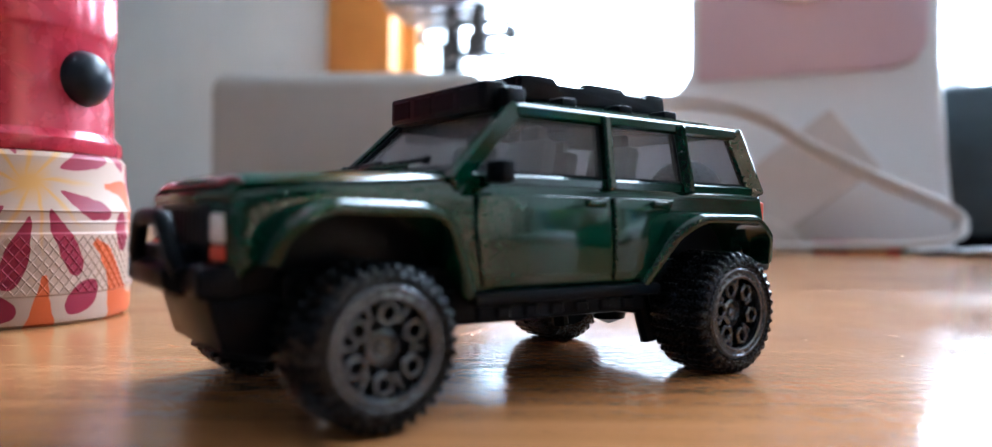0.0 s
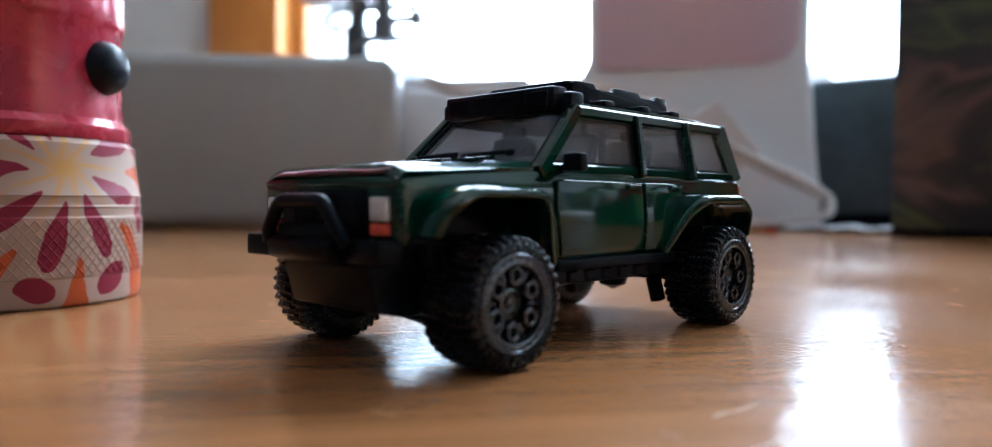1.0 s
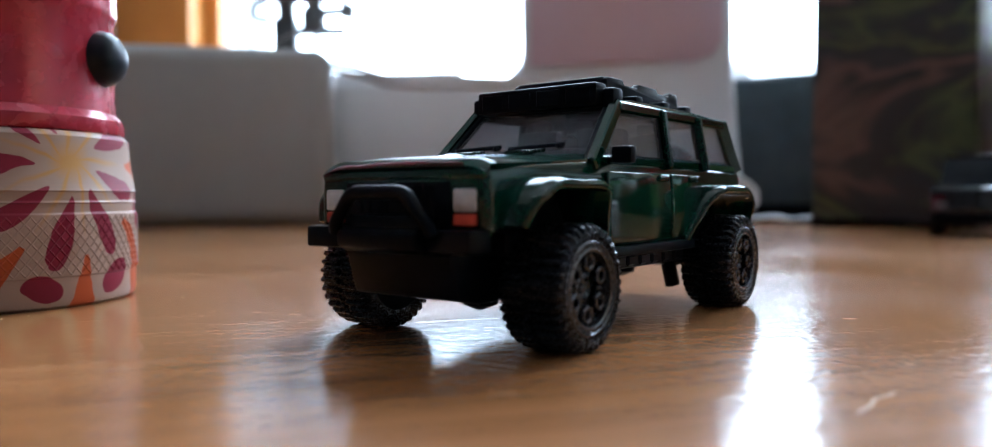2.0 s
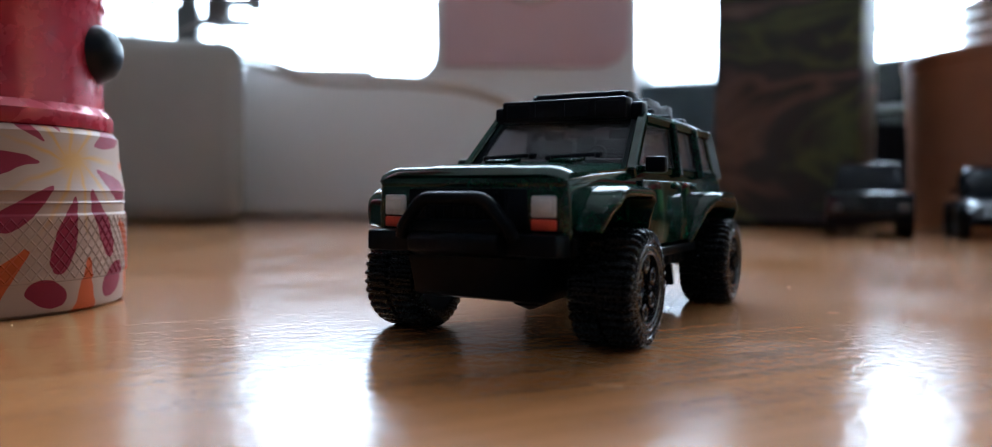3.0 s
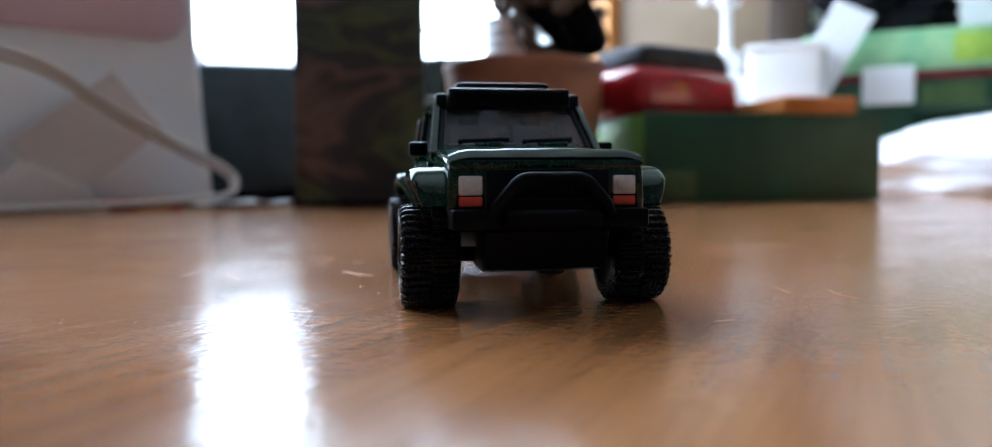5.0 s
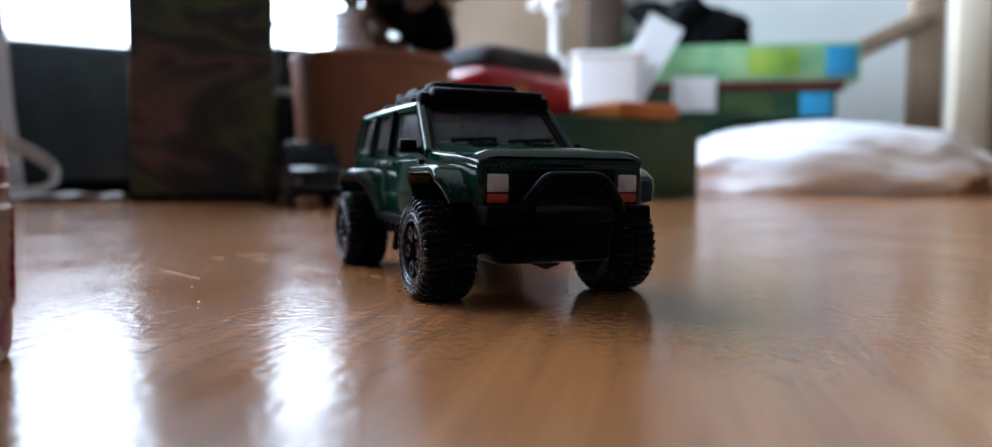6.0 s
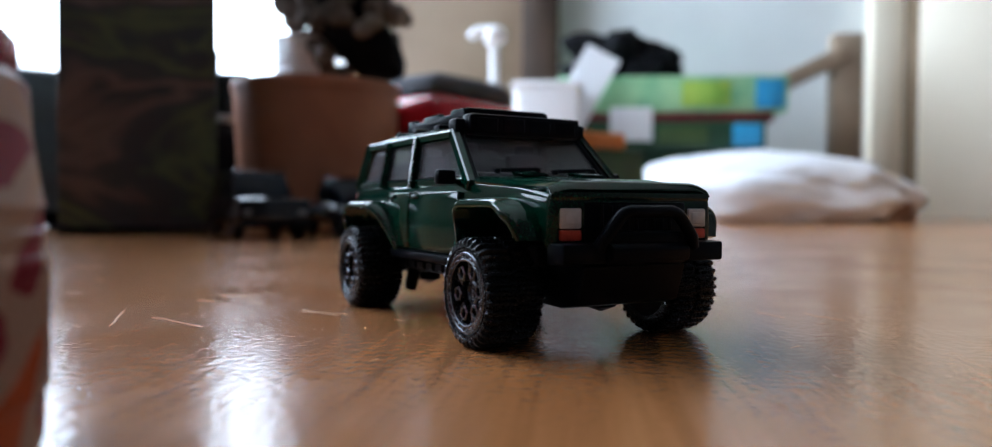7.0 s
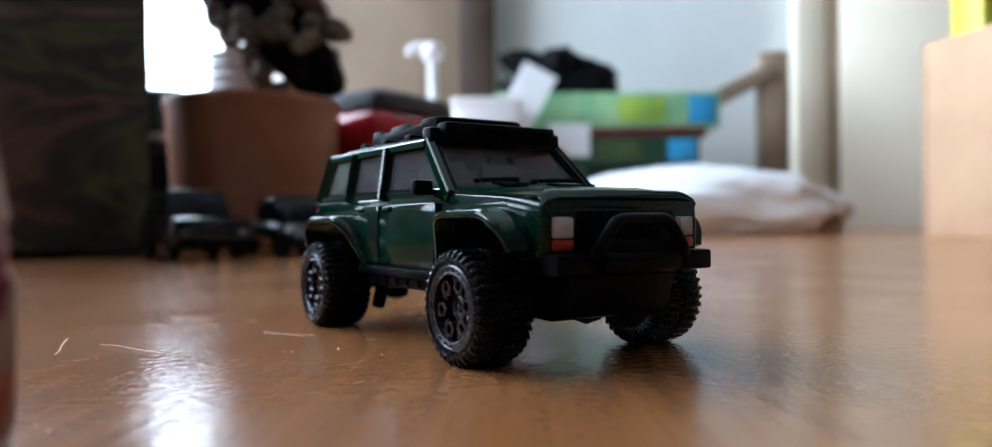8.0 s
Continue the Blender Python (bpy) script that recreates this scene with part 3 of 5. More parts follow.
    # wheel arch flares: a thin rounded lip that fades out towards the doors
    for sx in (-1, 1):
        line = ARCH[sx]
        n = len(line) - 1
        far = [0.0]
        for p, q in zip(line, line[1:]):
            far.append(far[-1] + (q - p).length)
        for s in (-1, 1):
            bm = bmesh.new()
            rows = []
            for i, p in enumerate(line):
                d = (line[min(i + 1, n)] - line[max(i - 1, 0)]).normalized()
                out = Vector((-d.y, d.x)) * sx
                u = far[i] / far[-1]
                k = 0.22 + 0.78 * min(1.0, u / 0.34) ** 1.3
                if u > 0.86:
                    k *= 1 - 2.4 * (u - 0.86)
                e = 13.55
                ring = []
                for r, y in ((0.95, 13.0), (0.9, e + 3.2 * k), (0.78, e + 3.8 * k), (0.5, e + 4.2 * k), (0.2, e + 4.3 * k), (-0.1, e + 4.3 * k), (-0.3, e + 4.2 * k), (-0.35, e + 3.9 * k), (-0.35, 13.0)):
                    q = p + out * r
                    ring.append(bm.verts.new((sx * AX + q.x, s * y, q.y)))
                rows.append(ring)
            m = len(rows[0])
            for a, b in zip(rows, rows[1:]):
                for i in range(m):
                    j = (i + 1) % m
                    bm.faces.new((a[i], a[j], b[j], b[i]))
            bm.faces.new(rows[0])
            bm.faces.new(rows[-1][::-1])
            part("wheel_arch", scaled(bm), GREEN, car)
    # front face: grille, headlights
    part("grille", scaled(box((0.8, 16.5, 5.6), (34.9, 0, 16.6), 0.2)), BLACK, car)
    grille = bmesh.new()
    for i in range(9):
        box((0.5, 0.55, 4.6), (35.15, -5.6 + 1.4 * i, 16.7), 0.1, 1, None, grille)
    part("grille_slats", scaled(grille), BLACK, car)
    for s in (-1, 1):
        hl = part("headlight", scaled(box((0.9, 3.1, 2.5), (35.0, s * 10.3, 17.3), 0.25)), LAMP_WHITE, car, "white painted square headlight")
        part("lens_ring", scaled(box((0.5, 2.1, 1.6), (35.35, s * 10.3, 17.3), 0.2)), LAMP_WHITE, hl)
        part("indicator", scaled(box((0.85, 3.1, 1.3), (35.0, s * 10.3, 15.2), 0.2)), LAMP_RED, hl, "orange-red indicator strip")
        part("lamp_frame", scaled(box((0.7, 4.0, 4.9), (34.7, s * 10.3, 16.4), 0.2)), BLACK, car)
    part("nose", scaled(box((1.4, 25.8, 1.5), (34.5, 0, 20.0), 0.6)), GREEN, car)
    # bumpers, guard hoop
    bm = prism([(33.2, 11.4), (33.2, 14.3), (37.8, 14.3), (38.8, 13.6), (38.6, 12.0), (37.2, 11.4)], -6.2, 6.2, 0.35)
    for s in (-1, 1):
        box((3.4, 7.3, 2.6), (35.6, s * 9.5, 12.95), 0.4, 2, Matrix.Rotation(-s * 0.10, 4, "Z"), bm)
    part("front_bumper", scaled(bm), BLACK, car)
    hoop = [(37.4, -7.7, 13.6), (37.9, -7.2, 14.8), (38.1, -4.3, 18.2), (38.1, 4.3, 18.2), (37.9, 7.2, 14.8), (37.4, 7.7, 13.6)]
    bm = bmesh.new()
    tube(rounded(hoop, 1.3), 0.82, bm, 12)
    part("guard_hoop", scaled(bm), BLACK, car)
    part("winch_plate", scaled(box((2.2, 12.0, 2.2), (36.4, 0, 14.6), 0.4)), BLACK, car)
    bm = box((3.0, 25.0, 2.7), (-38.0, 0, 12.9), 0.5)
    part("rear_bumper", scaled(bm), BLACK, car)
    # chassis
    bm = prism([(-34, 7.2), (-31, 12.5), (33.5, 12.5), (35.5, 11.2), (34, 6.2), (30, 5.4), (22, 5.6), (14, 7.0), (-14, 7.0), (-22, 6.0)], -8.3, 8.3, 0.4)
    box((60, 24, 2.6), (0, 0, 12.2), 0.3, 1, None, bm)
    part("chassis", scaled(bm), BLACK, car)
    for x in (-AX, AX):
        part("axle", scaled(lathe([(1.1, -15), (1.1, 15)], 12, None, Matrix.Translation((x, 0, R_T)) @ Matrix.Rotation(radians(90), 4, "X"), True)), BLACK, car)
        part("differential", scaled(lathe([(0.2, -2.4), (2.2, -1.6), (2.6, 0), (2.2, 1.6), (0.2, 2.4)], 14, None, Matrix.Translation((x, 3.0 if x > 0 else -3.0, 6.0)))), BLACK, car)
    for s in (-1, 1):
        bm = box((26.5, 2.0, 1.4), (-1.6, s * 13.6, 10.4), 0.4)
        part("side_step", scaled(bm), BLACK, car)
        bm = bmesh.new()
        box((24, 0.7, 2.0), (-1.5, s * 12.8, 8.9), 0.2, 1, None, bm)
        for i in range(6):
            box((2.0, 0.9, 1.5), (-10.5 + 3.6 * i, s * 13.1, 8.9), 0.3, 1, None, bm)
        part("rock_rail", scaled(bm), BLACK, car)
        # suspension links hanging behind the wheels
        part("shock_absorber", scaled(tube([(-17.5, s * 7.8, 11), (-19.5, s * 8.6, 3.2)], 1.2, None, 10)), BLACK, car)
    # greenhouse
    zb, zt = 22.2, 30.0
    cols = {"front": ((13.4, 13.05), (5.3, 11.75)), "b": ((-7.2, 13.25), (-7.4, 12.0)), "c": ((-20.6, 13.25), (-20.0, 12.0)), "d": ((-34.6, 12.9), (-31.3, 11.7))}

    def at(key, k, s, inset=0.0):
        (x0, y0), (x1, y1) = cols[key]
        return Vector((x0 + (x1 - x0) * k, s * (y0 + (y1 - y0) * k - inset), zb + (zt - zb) * k))

    for s in (-1, 1):
        for key, w, d in (("front", 2.0, 1.4), ("b", 2.1, 1.1), ("c", 2.1, 1.1), ("d", 2.6, 1.4)):
            bm = bmesh.new()
            beam(at(key, -0.08, s), at(key, 1.02, s), d, w, bm, 0.25)
            part("pillar", scaled(bm), GREEN, car)
        bm = bmesh.new()
        beam(at("front", 0.97, s), at("d", 0.97, s), 1.6, 1.5, bm, 0.3)
        part("roof_rail", scaled(bm), GREEN, car)
        bm = bmesh.new()
        beam(at("front", 0.0, s) + Vector((0, 0, 0.1)), at("d", 0.0, s) + Vector((0, 0, 0.1)), 0.9, 1.3, bm, 0.25)
        part("belt_line", scaled(bm), GREEN, car)
        for a, b in (("front", "b"), ("b", "c"), ("c", "d")):
            c = [at(a, 0.02, s, 0.45), at(b, 0.02, s, 0.45), at(b, 0.98, s, 0.45), at(a, 0.98, s, 0.45)]
            part("side_window", scaled(pane(c, 0.5)), CAR_GLASS, car, "smoked clear plastic window")
            # dark window seal inside each opening
            bm = bmesh.new()
            for p, q in ((0, 1), (1, 2), (2, 3), (3, 0)):
                mid = sum(c, Vector()) / 4
                beam(c[p] + (mid - c[p]) * 0.11, c[q] + (mid - c[q]) * 0.11, 0.5, 0.9, bm)
            part("window_seal", scaled(bm), BLACK, car)
        # mirror
        mir = part("mirror", scaled(box((1.7, 3.0, 2.3), (9.6, s * 15.3, 23.0), 0.45)), BLACK, car)
        part("mirror_arm", scaled(box((1.2, 2.0, 0.9), (9.4, s * 13.6, 22.4), 0.2)), BLACK, mir)
    ws = [at("front", 0.03, 1, 1.0), at("front", 0.03, -1, 1.0), at("front", 0.98, -1, 1.0), at("front", 0.98, 1, 1.0)]
    part("windscreen", scaled(pane(ws, 0.5)), CAR_GLASS, car, "smoked clear plastic windscreen")
    bm = bmesh.new()
    for p, q in ((0, 1), (1, 2), (2, 3), (3, 0)):
        beam(ws[p] + Vector((0.3, 0, 0)), ws[q] + Vector((0.3, 0, 0)), 0.9, 0.7, bm, 0.1)
    part("windscreen_seal", scaled(bm), BLACK, car)
    rw = [at("d", 0.03, 1, 1.0), at("d", 0.03, -1, 1.0), at("d", 0.98, -1, 1.0), at("d", 0.98, 1, 1.0)]
    part("rear_window", scaled(pane(rw, 0.5)), CAR_GLASS, car)
    part("tailgate", scaled(box((1.2, 25.5, 3.0), (-35.2, 0, 21.0), 0.4)), GREEN, car)
    # roof
    pr = [(5.6, 29.6), (5.0, 30.5), (1, 31.0), (-18, 31.1), (-29, 30.7), (-31.6, 30.1), (-32.2, 29.5)]
    bm = prism(pr, -11.9, 11.9, 0.5, 2)
    part("roof", scaled(bm), GREEN, car)
    for y in (-9.6, -3.2, 3.2, 9.6):
        part("roof_rib", scaled(box((30, 0.7, 0.4), (-14, y, 31.1), 0.15)), GREEN, car)
    # light bar over the windscreen
    bm = box((3.0, 20.4, 3.3), (6.4, 0, 31.4), 0.45)
    part("light_bar", scaled(bm), BLACK, car)
    for s in (-1, 1):
        part("light_pod", scaled(box((2.8, 1.9, 2.8), (5.2, s * 11.2, 30.9), 0.5)), BLACK, car)
    bm = bmesh.new()
    for i in range(4):
        box((0.5, 4.0, 2.3), (7.72, -7.3 + 4.87 * i, 31.4), 0.15, 1, None, bm)
    part("light_bar_lens", scaled(bm), BLACK, car)
    # roof rack: tray, lengthwise slats, notched rim, feet
    rack = part("roof_rack", scaled(box((23.0, 15.0, 0.8), (-10.6, 0, 32.7), 0.2)), BLACK, car, "black plastic roof rack tray")
    for s in (-1, 1):
        pr = [(1.4, 31.9), (1.4, 34.3), (0.8, 34.7), (-3.4, 34.7), (-4.0, 34.0), (-8.0, 33.95), (-8.6, 34.6), (-14.4, 34.5), (-15.0, 33.9), (-18.8, 33.8), (-19.4, 34.4), (-22.0, 34.3), (-22.4, 31.9)]
        part("rack_side", scaled(prism(pr, s * 6.9, s * 8.1, 0.2)), BLACK, rack)
        for x in (-3.5, -12.5, -20.5):
            part("rack_foot", scaled(box((2.2, 3.0, 1.2), (x, s * 9.3, 31.5), 0.3)), BLACK, rack)
    part("rack_end", scaled(box((0.9, 15.0, 2.5), (0.9, 0, 33.5), 0.3)), BLACK, rack)
    part("rack_end", scaled(box((0.9, 14.6, 1.5), (-21.9, 0, 33.3), 0.25)), BLACK, rack)
    for y in (-5.4, -1.8, 1.8, 5.4):
        part("rack_slat", scaled(box((22.4, 0.9, 0.5), (-10.6, y, 33.5), 0.12)), BLACK, rack)
    part("rack_cap", scaled(box((6.0, 3.2, 0.8), (-3.0, 0, 34.2), 0.2)), BLACK, rack)
    # wipers
    for y0, y1 in ((-9.5, -1.2), (0.6, 9.0)):
        bm = bmesh.new()
        beam((14.2, y0, 24.0), (13.8, y1, 24.4), 0.6, 0.6, bm, 0.15)
        box((0.9, 0.9, 0.8), (14.5, y0 + 0.4, 23.9), 0.2, 1, None, bm)
        box((0.9, 0.9, 0.8), (14.0, y1 - 0.6, 24.2), 0.2, 1, None, bm)
        part("wiper", scaled(bm), BLACK, car)
    # cabin
    cabin = part("cabin_floor", scaled(box((44, 23.5, 1.2), (-11, 0, 21.0), 0.2)), INTERIOR, car)
    part("dashboard", scaled(box((4.0, 22.0, 2.4), (10.2, 0, 22.6), 0.6)), INTERIOR, cabin)
    for x in (-1.5, -15.0):
        for s in (-1, 1):
            part("seat", scaled(box((2.2, 7.6, 6.6), (x, s * 5.6, 24.2), 0.8, 2, Matrix.Rotation(-0.2, 4, "Y"))), INTERIOR, cabin)
            part("headrest", scaled(box((1.4, 3.6, 1.8), (x - 0.9, s * 5.6, 28.2), 0.5)), INTERIOR, cabin)
    part("steering_wheel", scaled(lathe([(1.5, -0.2), (1.75, 0), (1.5, 0.2), (1.3, 0), (1.5, -0.2)], 16, None, Matrix.Translation((7.6, 5.6, 24.4)) @ Matrix.Rotation(radians(70), 4, "Y"))), INTERIOR, cabin)
    # tail lamps and a spare wheel
    for s in (-1, 1):
        part("tail_lamp", scaled(box((0.9, 2.2, 3.6), (-36.2, s * 12.2, 19.2), 0.25)), LAMP_RED, car)
    spare = wheel(car, -37.6, 2.0, 1, "spare_wheel")
    spare.matrix_basis = pose(-38.6 * MM, -2.0 * MM, 21.2 * MM, 0, -90, 0) @ Matrix.Diagonal((0.84, 0.84, 0.6, 1))
    for sx in (-1, 1):
        for s in (-1, 1):
            wheel(car, sx * AX, s * 15.0, s, turn=17.0 * sx + 9.0 * s)
    return car


toy_suv()

# ---- things on the desk ----
def flashlight():
    t = thing("flashlight", pose(-0.0865, 0.1361, 0), "red metal pocket torch with a flower-printed knurled base and black button", "flashlight")
    R = 22.2
    prof = [(0.001, 0.0), (R - 1.4, 0.0), (R - 0.6, 0.5), (R - 0.3, 1.4), (R - 0.2, 5.0), (R, 5.2), (R, 15.0), (R - 0.25, 15.3), (R - 0.25, 16.7), (R, 16.9), (R - 0.25, 17.2), (R - 0.25, 18.6), (R, 18.8),
            (R - 0.2, 19.2), (R - 0.9, 24), (R - 1.1, 27.6), (R - 1.8, 28.4), (R - 2.6, 28.6)]
    part("printed_base", scaled(lathe(prof, 96)), FLOWER, t, "white, plum and orange flower print on metal")
    # diamond knurling: two crossing sets of raised ridges
    bm = bmesh.new()
    for d in (-1, 1):
        for i in range(84):
            a0 = 2 * math.pi * i / 84
            pts = []
            for k in range(5):
                a = a0 + d * 0.34 * k / 4
                pts.append((math.cos(a) * R, math.sin(a) * R, 5.4 + 9.3 * k / 4))
            tube(pts, 0.16, bm, 4)
    tagged(part("knurling", scaled(bm), FLOWER, t), kind="stuff")
    prof = [(R - 2.7, 28.4), (R - 1.9, 28.7), (R - 1.7, 29.4), (R - 1.8, 31.0), (R - 2.6, 31.9), (R - 3.1, 32.4), (R - 3.2, 36), (R - 3.2, 48.5), (R - 2.9, 49.2), (R - 2.7, 50.0), (R - 2.7, 60), (R - 2.9, 61), (R - 3.1, 62), (R - 3.1, 88), (R - 1.0, 96), (R + 1.5, 104), (R + 1.5, 118), (R, 119), (0.001, 119)]
    part("barrel", scaled(lathe(prof, 72)), RED_METAL, t, "glossy red metal barrel")
    d = Vector((-0.0668 + 0.0865, 0.1309 - 0.1361, 0)).normalized()
    turn = d.to_track_quat("Z", "Y").to_matrix().to_4x4()
    b = lathe([(4.9, -3.0), (4.9, 0.0), (4.55, 1.5), (3.6, 2.9), (2.2, 3.7), (0.8, 4.05), (0.001, 4.1)], 32, None, Matrix.Translation(d * (R - 3.6) + Vector((0, 0, 41.6))) @ turn)
    part("button", scaled(b), BUTTON, t, "black domed rubber button")
    return t


def sewing_machine():
    u = Vector((0.92, -0.393, 0)).normalized()
    t = thing("sewing_machine", pose(0.143, 0.515, 0, 0, 0, math.degrees(math.atan2(u.y, u.x))), "white sewing machine with a dusty pink front panel", "sewing machine")
    # body: base and upright in one moulding, with a hollow curve between them
    pr = [(-0.25, 0.002), (-0.25, 0.104), (-0.023, 0.104)]
    pr += [(-0.023 + 0.020 * math.sin(a), 0.124 - 0.020 * math.cos(a)) for a in [math.pi / 2 * i / 8 for i in range(1, 9)]]
    pr += [(-0.004, 0.20), (-0.06, 0.215), (-0.06, 0.32), (0.13, 0.32), (0.147, 0.30), (0.148, 0.12), (0.152, 0.06), (0.158, 0.002)]
    part("body", prism(pr, 0.0, 0.17, 0.006, 3), SM_WHITE, t)
    part("throat_plate", box((0.20, 0.15, 0.012), (-0.149, 0.083, 0.1052), 0.002), SM_WHITE, t)
    part("overhead_arm", box((0.28, 0.13, 0.10), (-0.14, 0.085, 0.265), 0.02, 3), SM_WHITE, t)
    # pink panel with a round dial
    bm = prism([(0.004, 0.112), (0.004, 0.30), (0.136, 0.30), (0.140, 0.15), (0.139, 0.127), (0.133, 0.118), (0.12, 0.1135)], -0.003, 0.001, 0.0012, 2)
    part("front_panel", bm, PINK, t, "dusty pink plastic front panel")
    m = Matrix.Translation((0.068, -0.002, 0.188)) @ Matrix.Rotation(radians(90), 4, "X")
    part("stitch_dial", lathe([(0.030, 0), (0.030, 0.004), (0.027, 0.007), (0.0255, 0.005), (0.0255, 0.004), (0.0001, 0.004)], 40, None, m), SM_WHITE, t, "cream round stitch dial")
    # handwheel
    m = Matrix.Translation((0.152, 0.075, 0.088)) @ Matrix.Rotation(radians(90), 4, "Y")
    part("handwheel", lathe([(0.012, 0), (0.034, 0.001), (0.038, 0.006), (0.038, 0.014), (0.034, 0.019), (0.012, 0.020), (0.0001, 0.020)], 36, None, m), SM_WHITE, t)
    inv = t.matrix_world.inverted()
    # extension bed with rounded ends
    bm = box((0.182, 0.10, 0.112), (0, 0, 0), 0.012, 4)
    bmesh.ops.transform(bm, matrix=inv @ pose(-0.083, 0.5405, 0.0565, 0, 0, -6.5), verts=bm.verts)
    part("extension_bed", bm, CREAM, t, "beige plastic extension bed")
    # needle head, presser foot and thread
    head = inv @ pose(-0.024, 0.585, 0.010, 0, 0, -15) @ Matrix.Diagonal((1.12, 1.12, 1.0, 1))
    works = head @ Matrix.Translation((0.012, 0, 0))

    def put(bm):
        bmesh.ops.transform(bm, matrix=head, verts=bm.verts)
        return bm
    part("head_cover", put(box((0.068, 0.10, 0.12), (-0.012, 0, 0.228), 0.012, 3)), SM_WHITE, t)
    part("head_plate", put(box((0.058, 0.05, 0.004), (-0.010, 0, 0.1645), 0.001)), STEEL, t)

    def fit(bm):
        bmesh.ops.transform(bm, matrix=works, verts=bm.verts)
        return bm
    part("needle_bar", fit(lathe([(0.0055, 0.13), (0.0055, 0.17)], 14, None, Matrix.Translation((0.008, 0, 0)), True)), DARK_STEEL, t)
    clamp = part("needle_clamp", fit(box((0.015, 0.013, 0.016), (0.008, 0, 0.140), 0.002)), DARK_STEEL, t)
    part("clamp_screw", fit(tube([(0.008, 0, 0.146), (0.030, 0, 0.147)], 0.0036)), STEEL, clamp)
    part("screw_head", fit(tube([(0.027, 0, 0.147), (0.035, 0, 0.1472)], 0.006)), DARK_STEEL, clamp)
    part("presser_bar", fit(lathe([(0.006, 0.118), (0.006, 0.17)], 14, None, Matrix.Translation((-0.012, 0.008, 0)), True)), DARK_STEEL, t)
    part("presser_holder", fit(box((0.015, 0.014, 0.024), (-0.012, 0.006, 0.131), 0.0018)), DARK_STEEL, t)
    part("presser_lever", fit(tube([(-0.014, 0.006, 0.133), (0.028, 0.008, 0.134)], 0.0036)), DARK_STEEL, t)
    part("thread_guide", fit(tube(smooth_path([(-0.018, 0.002, 0.156), (-0.030, -0.002, 0.151), (-0.031, -0.003, 0.142), (-0.020, 0.0, 0.139)], 5), 0.0026)), STEEL, t)
    part("tension_bar", fit(tube([(-0.018, 0.004, 0.156), (0.030, 0.004, 0.157)], 0.003)), DARK_STEEL, t)
    part("ankle", fit(box((0.007, 0.008, 0.012), (-0.010, 0.004, 0.117), 0.001)), DARK_STEEL, t)
    part("presser_foot", fit(box((0.022, 0.024, 0.0045), (-0.004, -0.002, 0.111), 0.0012)), DARK_STEEL, t)
    part("needle", fit(lathe([(0.0004, 0.108), (0.0012, 0.112), (0.0012, 0.138)], 8, None, Matrix.Translation((0.008, 0, 0)), True)), STEEL, t)
    loop = smooth_path([(0.004, -0.004, 0.160), (-0.012, -0.012, 0.135), (-0.006, -0.014, 0.120), (0.016, -0.014, 0.128), (0.045, -0.02, 0.112)], 6)
    part("thread", put(tube(loop, 0.0007, None, 5)), CABLE, t)
    return t


def power_cable():
    t = thing("power_cable", Matrix(), "off-white flat twin power cable looped before the machine", "cable")
    a = [(-0.012, 0.60, 0.109), (-0.004, 0.575, 0.110), (0.004, 0.53, 0.106), (0.014, 0.48, 0.096), (0.04, 0.456, 0.086), (0.09, 0.452, 0.087), (0.135, 0.450, 0.085), (0.165, 0.447, 0.077), (0.191, 0.443, 0.062), (0.23, 0.432, 0.040), (0.258, 0.421, 0.026), (0.268, 0.416, 0.016), (0.258, 0.414, 0.009), (0.23, 0.425, 0.0055), (0.19, 0.44, 0.0042), (0.14, 0.452, 0.0035), (0.10, 0.458, 0.0035)]
    path = smooth_path(a, 8)
    part("cord", tube(path, 0.0025, None, 8, 0.8), CABLE, t)
    part("cord", tube([p + Vector((-0.001, -0.0015, 0.0043 if i < 94 else 0.0)) for i, p in enumerate(path)], 0.0024, None, 8, 0.8), CABLE, t)
    return t


def camo_box():
    a, b = Vector((0.2731, 0.3679, 0)), Vector((0.3166, 0.2957, 0))
    d = (b - a).normalized()
    n = Vector((-d.y, d.x, 0))
    w, dep, h = (b - a).length, 0.07, 0.21
    c = (a + b) / 2 + n * dep / 2
    t = thing("gift_box", pose(c.x, c.y, 0, 0, 0, math.degrees(math.atan2(d.y, d.x))), "tall box in dark green and brown camouflage print", "box")
    part("carton", box((w, dep, h), (0, 0, h / 2 + 0.0005), 0.0012), CAMO, t)
    part("lid_flap", box((w + 0.002, dep + 0.002, 0.03), (0, 0, h - 0.008), 0.0012), CAMO, t)
    part("base_trim", box((w + 0.0012, dep + 0.0012, 0.004), (0, 0, 0.0022), 0.0008), BLACK_CLOTH, t)
    return t


def slate_bag():
    t = thing("storage_bag", pose(0.372, 0.515, 0, 0, 0, -22), "slate-grey fabric storage box standing on the desk", "storage box")
    bm = box((0.17, 0.13, 0.108), (0, 0, 0.055), 0.006, 3)
    for v in bm.verts:
        v.co.z *= 1 + 0.6 * v.co.x
    part("cover", bm, SLATE, t)
    bm = box((0.172, 0.132, 0.012), (0, 0, 0.006), 0.002)
    part("piping", bm, BLACK_CLOTH, t)
    return t


